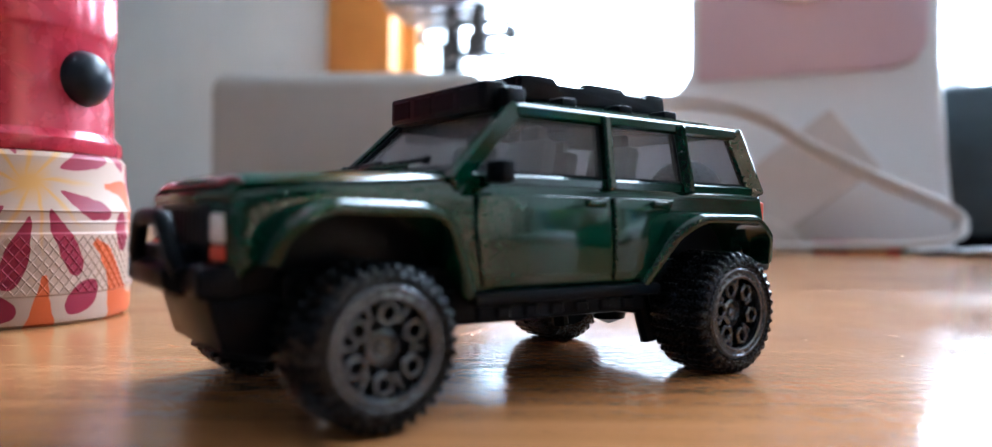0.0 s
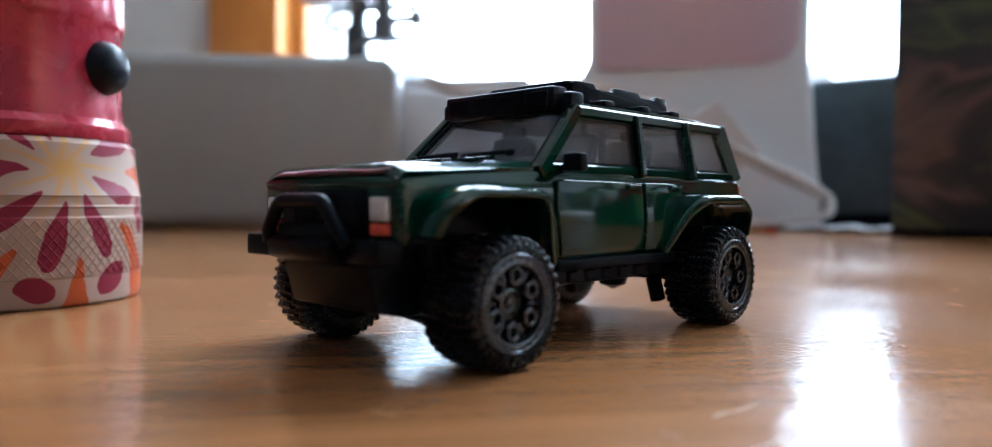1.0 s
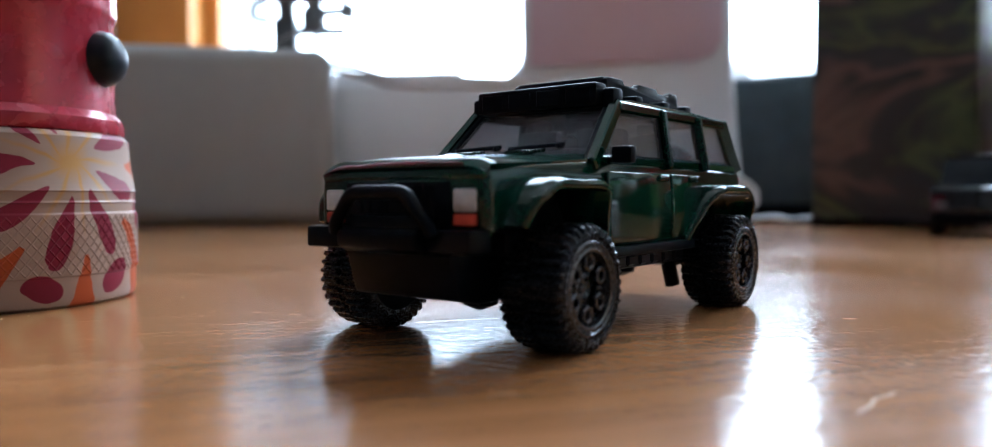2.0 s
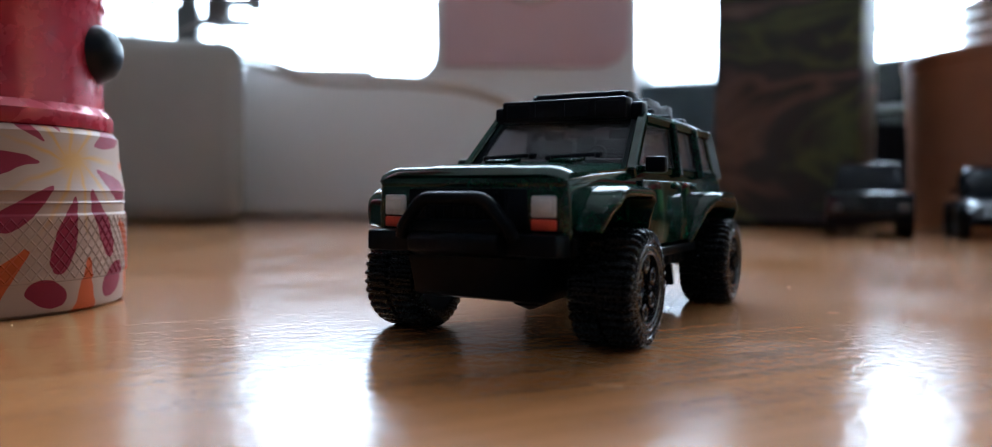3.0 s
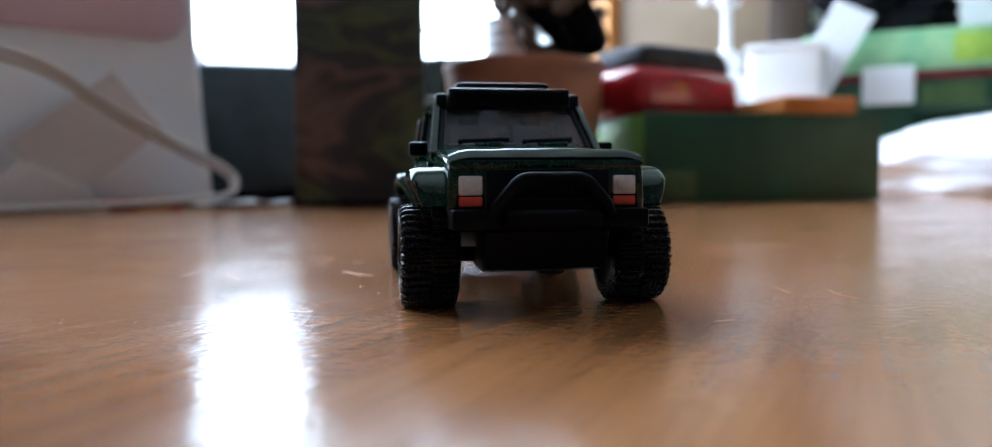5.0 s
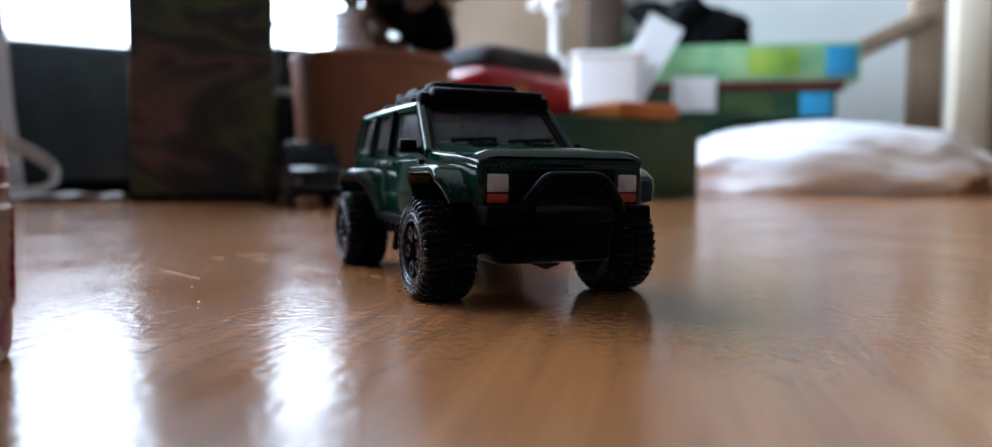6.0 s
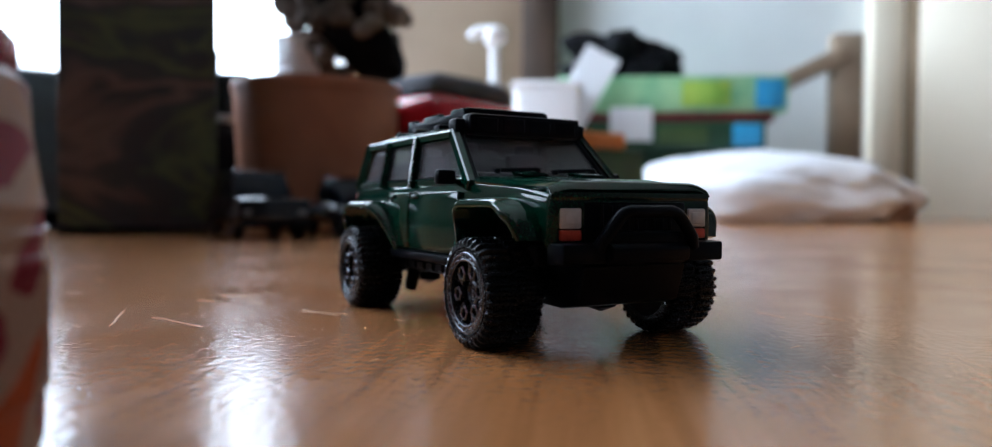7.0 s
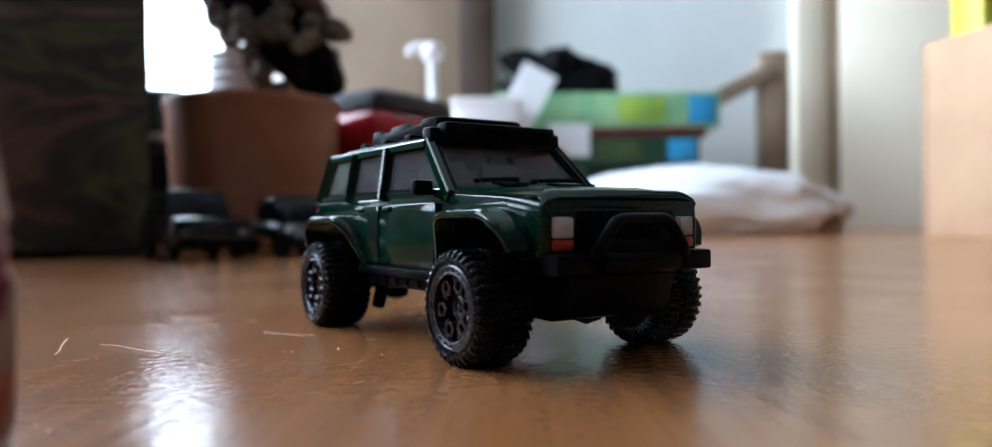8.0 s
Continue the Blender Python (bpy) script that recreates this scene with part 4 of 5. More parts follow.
def plant_pot():
    t = thing("plant_pot", pose(0.412, 0.266, 0), "terracotta pot used as a holder on the desk", "pot")
    prof = [(0.001, 0.0), (0.050, 0.0), (0.0525, 0.002), (0.0585, 0.096), (0.0590, 0.1015), (0.0575, 0.1025), (0.0550, 0.101), (0.0500, 0.012), (0.001, 0.012)]
    part("wall", lathe(prof, 64), TERRACOTTA, t)
    part("rim", lathe([(0.0588, 0.095), (0.0596, 0.096), (0.0597, 0.1015), (0.0588, 0.1025)], 64), TERRACOTTA, t)
    return t


def spool_cup():
    t = thing("paper_cup_stack", pose(0.418, 0.279, 0.013), "stack of white ringed paper cups in the pot", "cups")
    for i in range(5):
        z = 0.008 * i
        part("cup", lathe([(0.014, z), (0.0205, 0.090 + z), (0.0215, 0.0915 + z), (0.0205, 0.093 + z), (0.0195, 0.091 + z), (0.0135, 0.002 + z), (0.0001, 0.002 + z)], 28), WHITE_PLASTIC, t)
    return t


def brush():
    t = thing("duster_brush", pose(0.413, 0.219, 0.006), "dark brush with a mottled brown head leaning in the pot", "brush")
    part("handle", tube([(0, 0.027, 0.009), (0, 0.0, 0.108)], 0.005, None, 10), BLACK_CLOTH, t)
    axis = [(0.0, -0.003, 0.101), (0.0, -0.002, 0.106), (0.0, 0.003, 0.115), (0.0, 0.016, 0.133), (0.0, 0.036, 0.158), (0.0, 0.060, 0.190), (0.0, 0.088, 0.230)]
    path = smooth_path(axis, 6)
    radii = [0.010, 0.0165, 0.019, 0.021, 0.026, 0.032, 0.034]
    bm = bmesh.new()
    rings = []
    for i, p in enumerate(path):
        k = i / (len(path) - 1) * (len(radii) - 1)
        j = min(int(k), len(radii) - 2)
        r = radii[j] + (radii[j + 1] - radii[j]) * (k - j)
        d = (path[min(i + 1, len(path) - 1)] - path[max(i - 1, 0)]).normalized()
        u = Vector((1, 0, 0))
        w = d.cross(u).normalized()
        rings.append([bm.verts.new(p + r * (math.cos(a) * u + math.sin(a) * w)) for a in (2 * math.pi * q / 20 for q in range(20))])
    for a, b in zip(rings, rings[1:]):
        for q in range(20):
            bm.faces.new((a[q], a[(q + 1) % 20], b[(q + 1) % 20], b[q]))
    bm.faces.new(rings[0][::-1]), bm.faces.new(rings[-1])
    part("sleeve", bm, BLACK_CLOTH, t)
    # ragged pads round the head
    rnd = random.Random(5)
    bm = bmesh.new()
    for i in range(180):
        k = rnd.uniform(0.44, 1.0)
        n = min(int(k * (len(path) - 1)), len(path) - 2)
        d = (path[n + 1] - path[n]).normalized()
        u = Vector((1, 0, 0))
        w = d.cross(u).normalized()
        a = rnd.uniform(0, 6.283)
        m = Matrix.Rotation(rnd.uniform(0, 3), 4, "Z") @ Matrix.Rotation(rnd.uniform(-0.6, 0.6), 4, "X")
        box((0.011, 0.009, 0.010), path[n] + 0.0325 * (math.cos(a) * u + math.sin(a) * w), 0.0015, 1, m, bm)
    tagged(part("head", bm, BROWN_HEAD, t, "mottled brown pixelled fabric head"), kind="stuff")
    return t


def small_car(name, m, label, prof, cabin, col, width, wheels, r):
    t = thing(name, m, label, "toy car", "toy cars by the pot")
    w = width / 2
    part("body", scaled(prism(prof, -w, w, 0.9, 2)), col, t)
    bm = prism(cabin, -w * 0.86, w * 0.86, 0.9, 2)
    top = max(z for _, z in cabin)
    for v in bm.verts:
        if v.co.z > top - 2:
            v.co.y *= 0.88
    cab = part("cabin", scaled(bm), DARK_GLOSS, t, "dark tinted cabin glass")
    xs = [x for x, z in cabin if z > top - 1.5]
    part("roof", scaled(box((max(xs) - min(xs) + 1.0, w * 1.5, 1.0), ((max(xs) + min(xs)) / 2, 0, top + 0.2), 0.4)), col, t)
    part("front_bumper", scaled(box((2.2, width * 0.98, 3.0), (max(x for x, _ in prof), 0, 6.5), 0.6)), BLACK, t)
    for s in (-1, 1):
        part("headlight", scaled(box((1.0, 4.0, 2.2), (max(x for x, _ in prof) - 0.1, s * (w - 4), 11.0), 0.4)), DIM_LENS, t)
        for x in wheels:
            mm = Matrix.Translation((x, s * (w - 2.2), r)) @ Matrix.Rotation(radians(-90 * s), 4, "X")
            tyre = part("wheel", scaled(lathe([(r * 0.6, -2.5), (r * 0.92, -2.5), (r, -1.9), (r, 1.9), (r * 0.92, 2.5), (r * 0.62, 2.5), (r * 0.6, 1.6)], 26, None, mm)), RUBBER, t)
            part("rim", scaled(lathe([(r * 0.6, 1.8), (r * 0.5, 1.2), (r * 0.2, 1.6), (0.001, 1.7)], 20, None, mm)), RIM, tyre)
    return t


BROWN_HEAD = mottled("brown_pixel_cloth", (0.05, 0.038, 0.03), (0.20, 0.155, 0.115), 70, (0.8, 0.95), 0.5, 0.001)
DIM_LENS = mottled("grey_lens", (0.10, 0.105, 0.115), (0.16, 0.165, 0.18), 300, (0.2, 0.3), 0.05, 0.0001)
DARK_GLOSS = mottled("dark_window_gloss", (0.008, 0.010, 0.014), (0.016, 0.019, 0.026), 80, (0.08, 0.16), 0.02, 0.0002, spec=0.2)
DARK_BLUE = mottled("midnight_blue_paint", (0.012, 0.018, 0.030), (0.020, 0.030, 0.048), 200, (0.14, 0.22), 0.02, 0.0002, 0.3, 1.0, spec=0.5)
JET = mottled("jet_black_paint", (0.004, 0.005, 0.006), (0.009, 0.010, 0.012), 200, (0.16, 0.26), 0.02, 0.0002, 0.0, 0.9, spec=0.4)

flashlight()
sewing_machine()
power_cable()
camo_box()
slate_bag()
plant_pot()
spool_cup()
brush()
small_car("toy_jeep", pose(0.268, 0.250, 0, 0, 0, -140) @ Matrix.Diagonal((1.0, 1.12, 1.26, 1)), "black boxy toy off-roader parked by the pot",
          [(-32, 6), (-32, 17), (12, 18), (32, 16.5), (33, 8), (30, 5.5), (-30, 5.5)], [(-31, 17), (-30, 27), (6, 27.5), (13, 17)], JET, 33, (-20, 20), 6.8)


def round_car(name, m, label, length, width, belt, top, paint, r):
    """A small car with a domed cabin and a swelling body, lofted from cross sections."""
    t = thing(name, m, label, "toy car", "toy cars by the pot")

    def loft(sections):
        bm = bmesh.new()
        rings = []
        n = 28
        for x, w, z0, z1 in sections:
            ring = []
            for i in range(n):
                a = 2 * math.pi * i / n
                c, q = math.cos(a), math.sin(a)
                ring.append(bm.verts.new((x, w * math.copysign(abs(c) ** 0.55, c), (z0 + z1) / 2 + (z1 - z0) / 2 * math.copysign(abs(q) ** 0.7, q))))
            rings.append(ring)
        for p, q in zip(rings, rings[1:]):
            for i in range(n):
                j = (i + 1) % n
                bm.faces.new((p[i], p[j], q[j], q[i]))
        bm.faces.new(rings[0][::-1]), bm.faces.new(rings[-1])
        return scaled(bm)

    body, cabin = [], []
    for i in range(17):
        u = 2 * i / 16 - 1
        k = max(0.0, 1 - abs(u) ** 5)
        body.append((u * length / 2, width / 2 * (0.62 + 0.38 * k), 3.5 + 2.0 * abs(u) ** 4, 5.5 + (belt - 5.5) * (0.45 + 0.55 * k) - 2.2 * max(0.0, u)))
        k = max(0.0, 1 - abs(u) ** 2.4) ** 0.6
        cabin.append((-3.0 + u * length * 0.30, width / 2 * (0.55 + 0.29 * k), belt - 4.0, belt - 3.0 + (top - belt + 3.0) * k))
    part("body", loft(body), paint, t)
    part("cabin", loft(cabin), DARK_GLOSS, t, "dark tinted cabin glass")
    part("roof", loft([(x, w * 0.93, top - 3.2, z1 + 0.35) for x, w, z0, z1 in cabin if z1 > top - 2.2]), paint, t)
    part("front_bumper", scaled(box((2.4, width * 0.78, 2.6), (length / 2 - 0.6, 0, 6.0), 0.7)), BLACK, t)
    for s in (-1, 1):
        part("headlight", scaled(lathe([(2.0, -0.6), (2.0, 0.3), (1.5, 0.8), (0.001, 1.0)], 16, None, Matrix.Translation((length / 2 - 2.2, s * width * 0.31, 9.4)) @ Matrix.Rotation(radians(70), 4, "Y"))), DIM_LENS, t)
        part("mirror", scaled(box((1.4, 2.2, 1.5), (length * 0.14, s * (width / 2 + 0.4), belt + 0.6), 0.5)), BLACK, t)
        for x in (-length * 0.30, length * 0.31):
            mm = Matrix.Translation((x, s * (width / 2 - 2.0), r)) @ Matrix.Rotation(radians(-90 * s), 4, "X")
            tyre = part("wheel", scaled(lathe([(r * 0.6, -2.5), (r * 0.92, -2.5), (r, -1.9), (r, 1.9), (r * 0.92, 2.5), (r * 0.62, 2.5), (r * 0.6, 1.6)], 26, None, mm)), RUBBER, t)
            part("rim", scaled(lathe([(r * 0.6, 1.8), (r * 0.5, 1.2), (r * 0.2, 1.6), (0.001, 1.7)], 20, None, mm)), RIM, tyre)
    return t


round_car("toy_coupe", pose(0.302, 0.208, 0, 0, 0, -140) @ Matrix.Diagonal((1.08, 1.14, 1.36, 1)), "midnight-blue rounded toy hatchback parked by the pot", 66, 32, 15.5, 25.0, DARK_BLUE, 6.3)



OLIVE = mottled("olive_print", (0.03, 0.06, 0.015), (0.06, 0.10, 0.025), 20, (0.4, 0.55))


def green_carton():
    d = Vector((0.62, -0.785, 0)).normalized()
    a = Vector((0.40, 0.172, 0))
    n = Vector((-d.y, d.x, 0))
    c = a + d * 0.095 + n * 0.05
    t = thing("game_carton", pose(c.x, c.y, 0, 0, 0, math.degrees(math.atan2(d.y, d.x))), "dark green printed carton with a lime green end", "carton")
    part("carton", box((0.188, 0.10, 0.0625), (0, 0, 0.0317), 0.0015), BOX_GREEN, t)
    part("end_print", box((0.0012, 0.097, 0.045), (-0.0946, 0, 0.0395), 0.0003), BOX_LIME, t, "lime green printed end")
    part("edge_print", box((0.030, 0.0012, 0.02), (-0.07, -0.0506, 0.013), 0.0003), OLIVE, t, "olive corner print")
    return t


def red_case():
    t = thing("red_case", pose(0.497, 0.184, 0.0631, 0, 0, -32), "glossy red plastic case with a dark felt top on the carton", "case")
    bm = box((0.115, 0.075, 0.040), (0, 0, 0.0202), 0.012, 3, None, None, 0.93)
    part("shell", bm, RED_GLOSS, t)
    part("felt_top", box((0.104, 0.066, 0.020), (0, 0, 0.0465), 0.009, 4, None, None, 0.86), GREY_FELT, t, "dark grey felt top")
    return t


def pump_bottle():
    t = thing("pump_bottle", pose(0.80, 0.181, 0), "white plastic soap bottle with a pump head", "bottle")
    part("bottle", lathe([(0.001, 0), (0.028, 0), (0.031, 0.004), (0.031, 0.115), (0.027, 0.128), (0.013, 0.137), (0.012, 0.142)], 36), WHITE_PLASTIC, t)
    part("collar", lathe([(0.012, 0.141), (0.0155, 0.142), (0.0155, 0.158), (0.010, 0.162), (0.006, 0.163)], 28), WHITE_PLASTIC, t)
    part("stem", lathe([(0.0055, 0.16), (0.0055, 0.212)], 16), WHITE_PLASTIC, t)
    bm = lathe([(0.006, 0.210), (0.013, 0.214), (0.014, 0.226), (0.010, 0.232), (0.001, 0.233)], 24)
    tube(smooth_path([(0, 0.005, 0.226), (-0.002, 0.013, 0.228), (-0.003, 0.023, 0.226), (-0.003, 0.028, 0.218)], 5), 0.0055, bm, 10)
    part("pump_head", bm, WHITE_PLASTIC, t)
    return t


def white_tub():
    t = thing("white_tub", pose(0.80, 0.115, 0), "white plastic tub standing on the desk", "tub")
    bm = box((0.07, 0.072, 0.16), (0, 0, 0.0805), 0.008, 3, None, None, 1.12)
    part("tub", bm, WHITE_PLASTIC, t)
    part("rim", box((0.082, 0.084, 0.008), (0, 0, 0.157), 0.003), WHITE_PLASTIC, t)
    return t


def stack():
    rnd = random.Random(3)
    z = 0.0005
    specs = [((0.20, 0.285, 0.050), MINT, "mint and white board-game carton"), ((0.19, 0.27, 0.036), BOX_GREEN, "dark green board-game carton"),
             ((0.20, 0.25, 0.034), BOX_GREEN, "deep green board-game carton"), ((0.19, 0.275, 0.012), DARK_RED, "thin dark red folder"), ((0.20, 0.285, 0.046), MINT, "mint and yellow board-game carton")]
    for (sx, sy, sz), mat, lab in specs:
        x, y = 0.955 + rnd.uniform(-0.008, 0.008), -0.035 + rnd.uniform(-0.012, 0.012)
        t = thing("game_box", pose(x, y, z, 0, 0, rnd.uniform(-3, 3)), lab + " in a stack", "box", "stacked game boxes")
        part("carton", box((sx, sy, sz), (0, 0, sz / 2), 0.0015), mat, t)
        if sz > 0.03:
            part("end_print", box((0.0012, 0.035, sz * 0.8), (-sx / 2 - 0.0004, -sy / 2 + 0.022, sz / 2), 0.0003), BLUE, t, "sky-blue printed corner")
            part("picture_print", box((0.0012, 0.06, sz * 0.7), (-sx / 2 - 0.0004, -sy / 2 + 0.10, sz / 2), 0.0003), YELLOW_GREEN if mat is MINT else OLIVE, t, "yellow-green picture print")
        z += sz + 0.0006
    return z


DARK_RED = mottled("dark_red_board", (0.10, 0.008, 0.010), (0.15, 0.014, 0.016), 30, (0.5, 0.65))
YELLOW_GREEN = mottled("yellow_green_print", (0.20, 0.42, 0.06), (0.52, 0.62, 0.10), 30, (0.35, 0.5))
green_carton()
red_case()
pump_bottle()
white_tub()
STACK_TOP = stack()


def lump(name, m, label, cat, size, mat, amount, scale, seed, cuts=5):
    """A soft bundle with folds, flat underneath."""
    bm = bmesh.new()
    bmesh.ops.create_icosphere(bm, subdivisions=cuts, radius=1)
    for v in bm.verts:
        n = noise.fractal(v.co * scale + Vector((seed, seed, 0)), 1.0, 2.0, 4)
        v.co *= 1 + amount * n
        v.co = Vector((v.co.x * size[0] / 2, v.co.y * size[1] / 2, max(v.co.z, -0.55) * size[2] / 1.55 + size[2] * 0.55 / 1.55))
    ob = new(name, mesh_of(name, bm, mat, True, 60))
    ob.matrix_world = m
    return tagged(ob, label, cat)


lump("black_cloth", pose(0.95, 0.02, STACK_TOP - 0.001), "crumpled black cloth lying on the game boxes", "cloth", (0.14, 0.155, 0.075), BLACK_CLOTH, 0.5, 1.6, 3.3)
lump("white_bag", pose(0.735, -0.115, 0), "crumpled white plastic bag lying on the desk", "bag", (0.17, 0.33, 0.075), WHITE_BAG, 0.16, 1.5, 8.1)
lump("folded_paper", pose(0.735, -0.232, 0), "folded brown paper lying beside the white bag", "paper", (0.09, 0.085, 0.048), BROWN_PAPER, 0.3, 1.5, 5.0)

# cards and papers
t = thing("white_card", pose(0.846, 0.014, 0.0005, 0, 0, 0), "white folded card propped before the game boxes", "card")
part("sheet", box((0.002, 0.052, 0.042), (0, 0, 0.118), 0.0006, 1), WHITE_PLASTIC, t)
part("backing", box((0.002, 0.048, 0.100), (0.0021, 0, 0.050), 0.0006, 1), BOX_GREEN, t, "dark green lower half")
t = thing("leaning_sheet", pose(0.846, 0.102, 0.0005), "tilted white sheet leaning beside the tub", "paper")
part("sheet", box((0.0015, 0.046, 0.225), (0.0, 0.0, 0.109), 0.0004, 1, Matrix.Rotation(0.50, 4, "X")), WHITE_PLASTIC, t)
t = thing("wooden_stand", pose(1.02, -0.286, 0), "pale wooden stand with a slanting arm", "stand")
part("foot", box((0.09, 0.07, 0.012), (0, 0, 0.0062), 0.003), PALE_WOOD, t)
part("post", box((0.03, 0.042, 0.25), (0, -0.012, 0.137), 0.004), PALE_WOOD, t)
part("arm", beam((-0.005, -0.01, 0.235), (-0.01, 0.118, 0.172), 0.03, 0.024, None, 0.004), PALE_WOOD, t)

# cardboard box with a yellow packet in it
t = thing("cardboard_box", pose(0.505, -0.416, 0, 0, 0, 14), "open brown cardboard box standing on the desk", "box")
W, D, H = 0.20, 0.22, 0.173
for nm, size, at in (("side", (0.004, D, H), (-W / 2, 0, H / 2)), ("side", (0.004, D, H), (W / 2, 0, H / 2)), ("side", (W - 0.005, 0.004, H), (0, -D / 2 + 0.002, H / 2)), ("side", (W - 0.005, 0.004, H), (0, D / 2 - 0.002, H / 2)), ("bottom", (W - 0.01, D - 0.01, 0.004), (0, 0, 0.0025))):
    part(nm, box(size, at, 0.0008), CARDBOARD, t)
part("tape", box((0.0008, 0.016, 0.07), (-W / 2 - 0.0024, D / 2 - 0.03, H - 0.036), 0.0002), BROWN_PAPER, t, "brown packing tape")
t = thing("yellow_packet", pose(0.56, -0.335, 0.005, 0, 0, 10), "yellow and grey packet standing in the cardboard box", "packet")
part("packet", box((0.04, 0.05, 0.26), (0, 0, 0.13), 0.006, 2), YELLOW, t)
part("print", box((0.001, 0.03, 0.02), (-0.0206, -0.008, 0.20), 0.0003), GREY_FELT, t)

# black speaker with a silver band and a carrying loop, between the camouflage box and the pot
t = thing("speaker", pose(0.452, 0.372, 0, 0, 0, 20), "black upright speaker with a silver band and loop", "speaker")
part("cabinet", box((0.06, 0.075, 0.118), (0, 0, 0.0592), 0.006, 3), JET, t)
part("band", box((0.0608, 0.0758, 0.006), (0, 0, 0.082), 0.001), STEEL, t)
part("grille", box((0.002, 0.06, 0.06), (-0.0305, 0, 0.04), 0.0008), BLACK_CLOTH, t)
part("loop", tube(smooth_path([(0, 0.02, 0.116), (0, 0.03, 0.134), (0, 0.012, 0.146), (0, -0.008, 0.138), (0, -0.008, 0.117)], 6), 0.002), JET, t)

t = thing("orange_packet", pose(0.522, 0.090, 0.0631, 0, 0, -52), "flat orange packet lying on the green carton", "packet")
part("packet", box((0.06, 0.085, 0.013), (0, 0, 0.0067), 0.002), ORANGE, t)

# ---- small details ----
t = thing("pencil", pose(0.232, 0.452, 0.0036, 0, 90, -30), "short yellow and red pencil on the desk", "pencil")
part("shaft", lathe([(0.0035, -0.03), (0.0035, 0.018)], 6, None, None, True), RED_GLOSS, t)
part("band", lathe([(0.0036, -0.010), (0.0037, -0.010), (0.0037, 0.010), (0.0036, 0.010)], 12, None, None, True), ORANGE, t)

BEIGE_CARD = mottled("beige_card", (0.60, 0.51, 0.47), (0.68, 0.58, 0.53), 30, (0.6, 0.75))
# card propped against the sewing machine, and a white wrapper beside it
t = thing("cardboard_tag", pose(0.196, 0.462, 0.034, 0, 0, -23), "beige cardboard tag propped on the machine", "card")
part("tag", box((0.075, 0.0014, 0.046), (0, 0, 0.012), 0.0006, 1, Matrix.Rotation(radians(-38), 4, "Y") @ Matrix.Rotation(radians(-8), 4, "X")), BEIGE_CARD, t)
t = thing("tag_support", pose(0.165, 0.462, 0, 0, 0, -23), "folded brown paper on the desk by the machine", "paper")
part("fold", prism([(-0.03, 0.0), (0.035, 0.0), (0.02, 0.016), (-0.01, 0.03), (-0.028, 0.012)], -0.004, 0.004, 0.0008), BEIGE_CARD, t)
bm = bmesh.new()
bmesh.ops.create_grid(bm, x_segments=14, y_segments=8, size=0.5)
for v in bm.verts:
    v.co.x *= 0.062
    v.co.y *= 0.03
    v.co.z = 0.0012 + 0.0022 * (1 + noise.noise(v.co * 90.0))
bmesh.ops.solidify(bm, geom=bm.faces[:], thickness=-0.0004)
wrapper = new("plastic_wrapper", mesh_of("plastic_wrapper", bm, WHITE_PLASTIC))
wrapper.matrix_world = pose(0.272, 0.412, 0, 0, 0, -52)
tagged(wrapper, "crinkled white plastic wrapper lying on the desk", "wrapper")

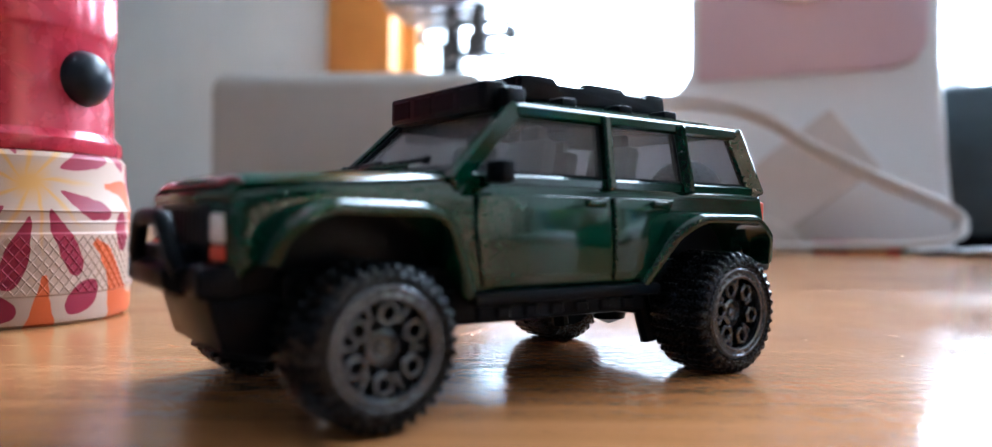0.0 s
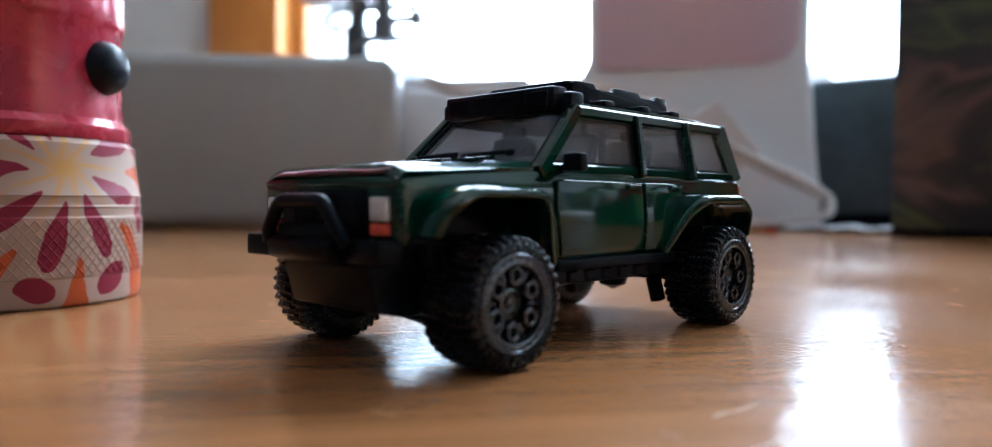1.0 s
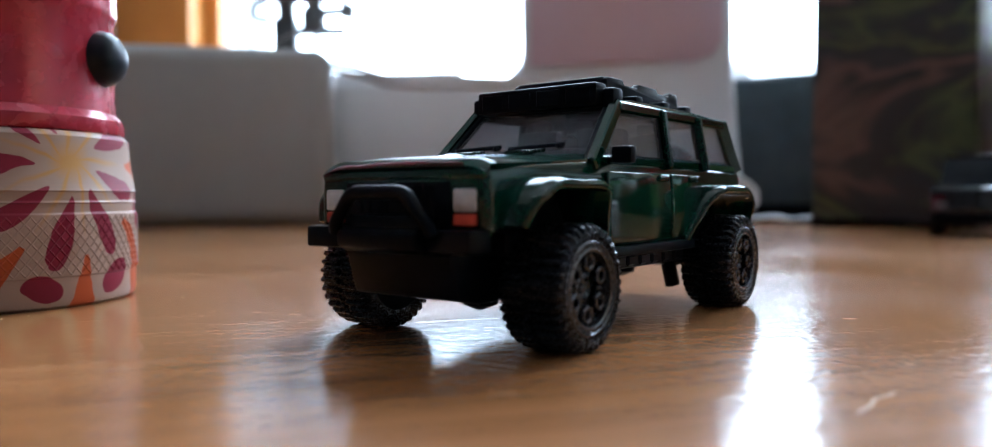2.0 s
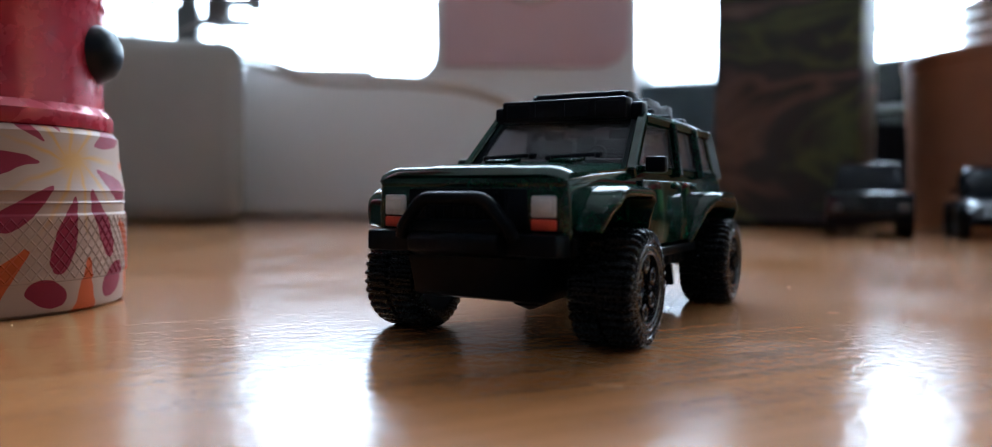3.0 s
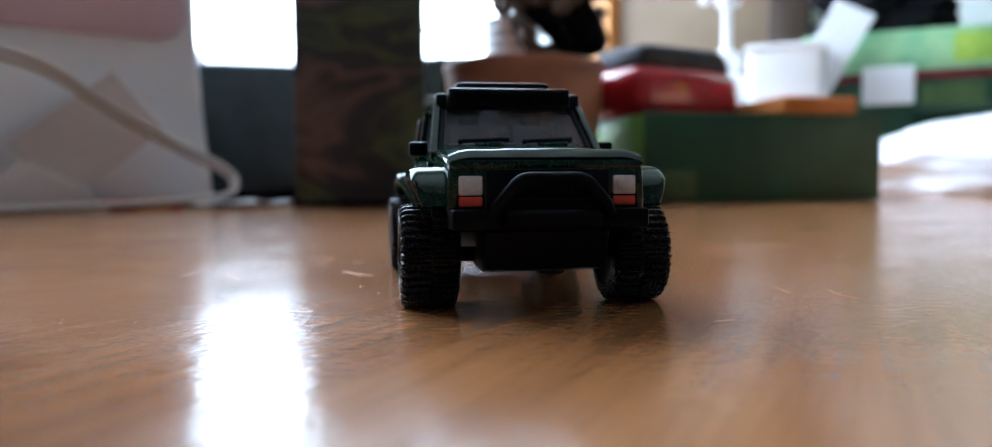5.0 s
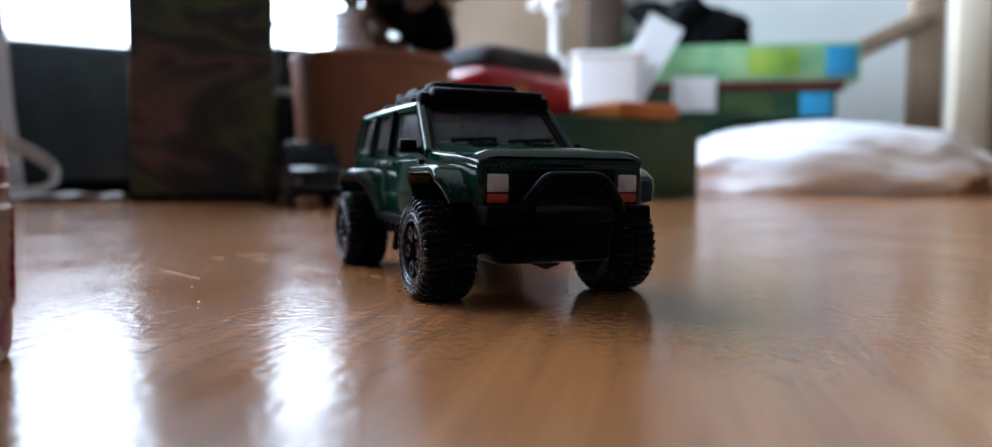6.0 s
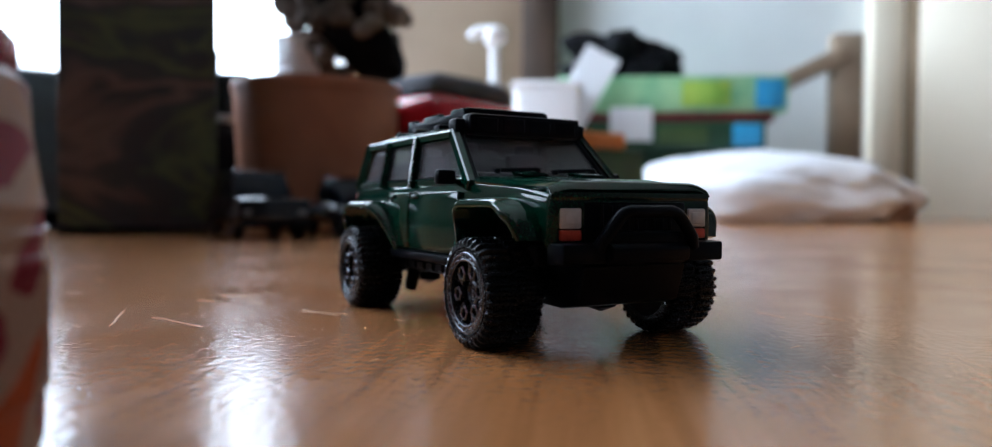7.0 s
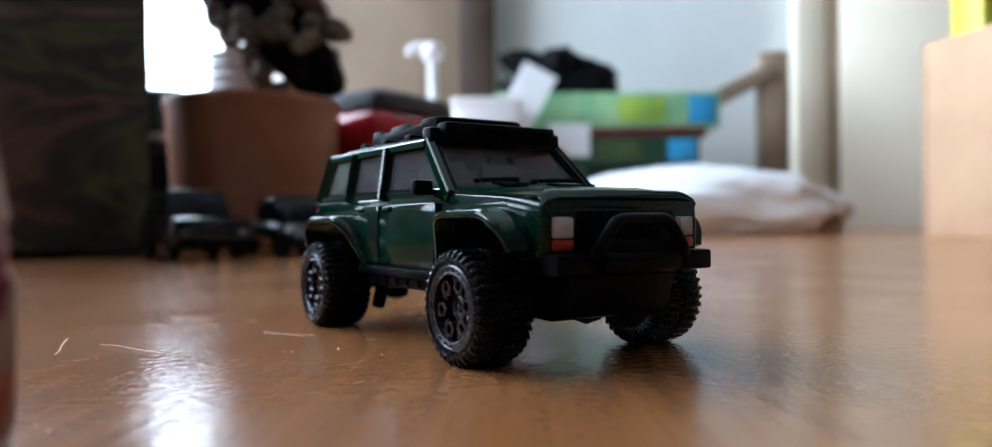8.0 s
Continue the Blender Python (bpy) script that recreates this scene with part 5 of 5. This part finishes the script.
# scratches and pale scuffs in the desk's lacquer
SCUFF = mottled("scuffed_lacquer", (0.36, 0.20, 0.10), (0.48, 0.31, 0.19), 300, (0.5, 0.7), 0.2, 0.0001)
scratches = [((-0.018, 0.149), (-0.003, 0.156)), ((-0.009, 0.147), (-0.017, 0.135)), ((0.021, 0.150), (0.021, 0.143)), ((0.003, 0.126), (-0.003, 0.118)),
             ((0.001, 0.1255), (-0.001, 0.117)), ((0.013, 0.151), (0.012, 0.147)), ((0.082, 0.224), (0.080, 0.214)), ((0.012, 0.038), (0.004, 0.034)), ((0.012, 0.046), (0.006, 0.043))]
rnd = random.Random(11)
bm = bmesh.new()
for (x0, y0), (x1, y1) in scratches:
    pts = [(x0 + (x1 - x0) * k / 5 + rnd.uniform(-0.0004, 0.0004), y0 + (y1 - y0) * k / 5 + rnd.uniform(-0.0004, 0.0004), 0.00002) for k in range(6)]
    tube(pts, 0.00013, bm, 4, 0.3)
for i in range(70):
    x, y = rnd.uniform(-0.03, 0.20), rnd.uniform(0.10, 0.30)
    a, l = rnd.gauss(-1.5, 0.5), rnd.uniform(0.0006, 0.004)
    tube([(x, y, 0.00002), (x + l * math.cos(a), y + l * math.sin(a), 0.00002)], rnd.uniform(0.00005, 0.00012), bm, 4, 0.3)
for i in range(40):
    x, y = rnd.uniform(-0.06, 0.16), rnd.uniform(-0.02, 0.12)
    a, l = rnd.gauss(-0.6, 0.5), rnd.uniform(0.0006, 0.003)
    tube([(x, y, 0.00002), (x + l * math.cos(a), y + l * math.sin(a), 0.00002)], rnd.uniform(0.00005, 0.0001), bm, 4, 0.3)
ob = part("scuff_marks", bm, SCUFF, desk, "pale scratches in the lacquer")
tagged(ob, kind="stuff")

# dust and crumbs
DUST = mottled("dust_specks", (0.55, 0.50, 0.44), (0.75, 0.70, 0.65), 900, (0.7, 0.9))
bm = bmesh.new()
for i in range(90):
    if i < 40:
        x, y = rnd.gauss(-0.02, 0.05), abs(rnd.gauss(0.0, 0.05)) + 0.10
    else:
        x, y = rnd.uniform(-0.10, 0.26), rnd.uniform(0.09, 0.40)
    r = rnd.choice((0.00006, 0.00007, 0.00009, 0.00012))
    m = Matrix.Translation((x, y, r * 0.5)) @ Matrix.Rotation(rnd.uniform(0, 6.28), 4, "Z")
    box((r * 2.2, r * 1.5, r), (0, 0, 0), 0, 1, m, bm)
dust = new("desk_dust", mesh_of("desk_dust", bm, DUST, False))
tagged(dust, "fine pale dust and crumbs on the desk", "dust", kind="stuff")
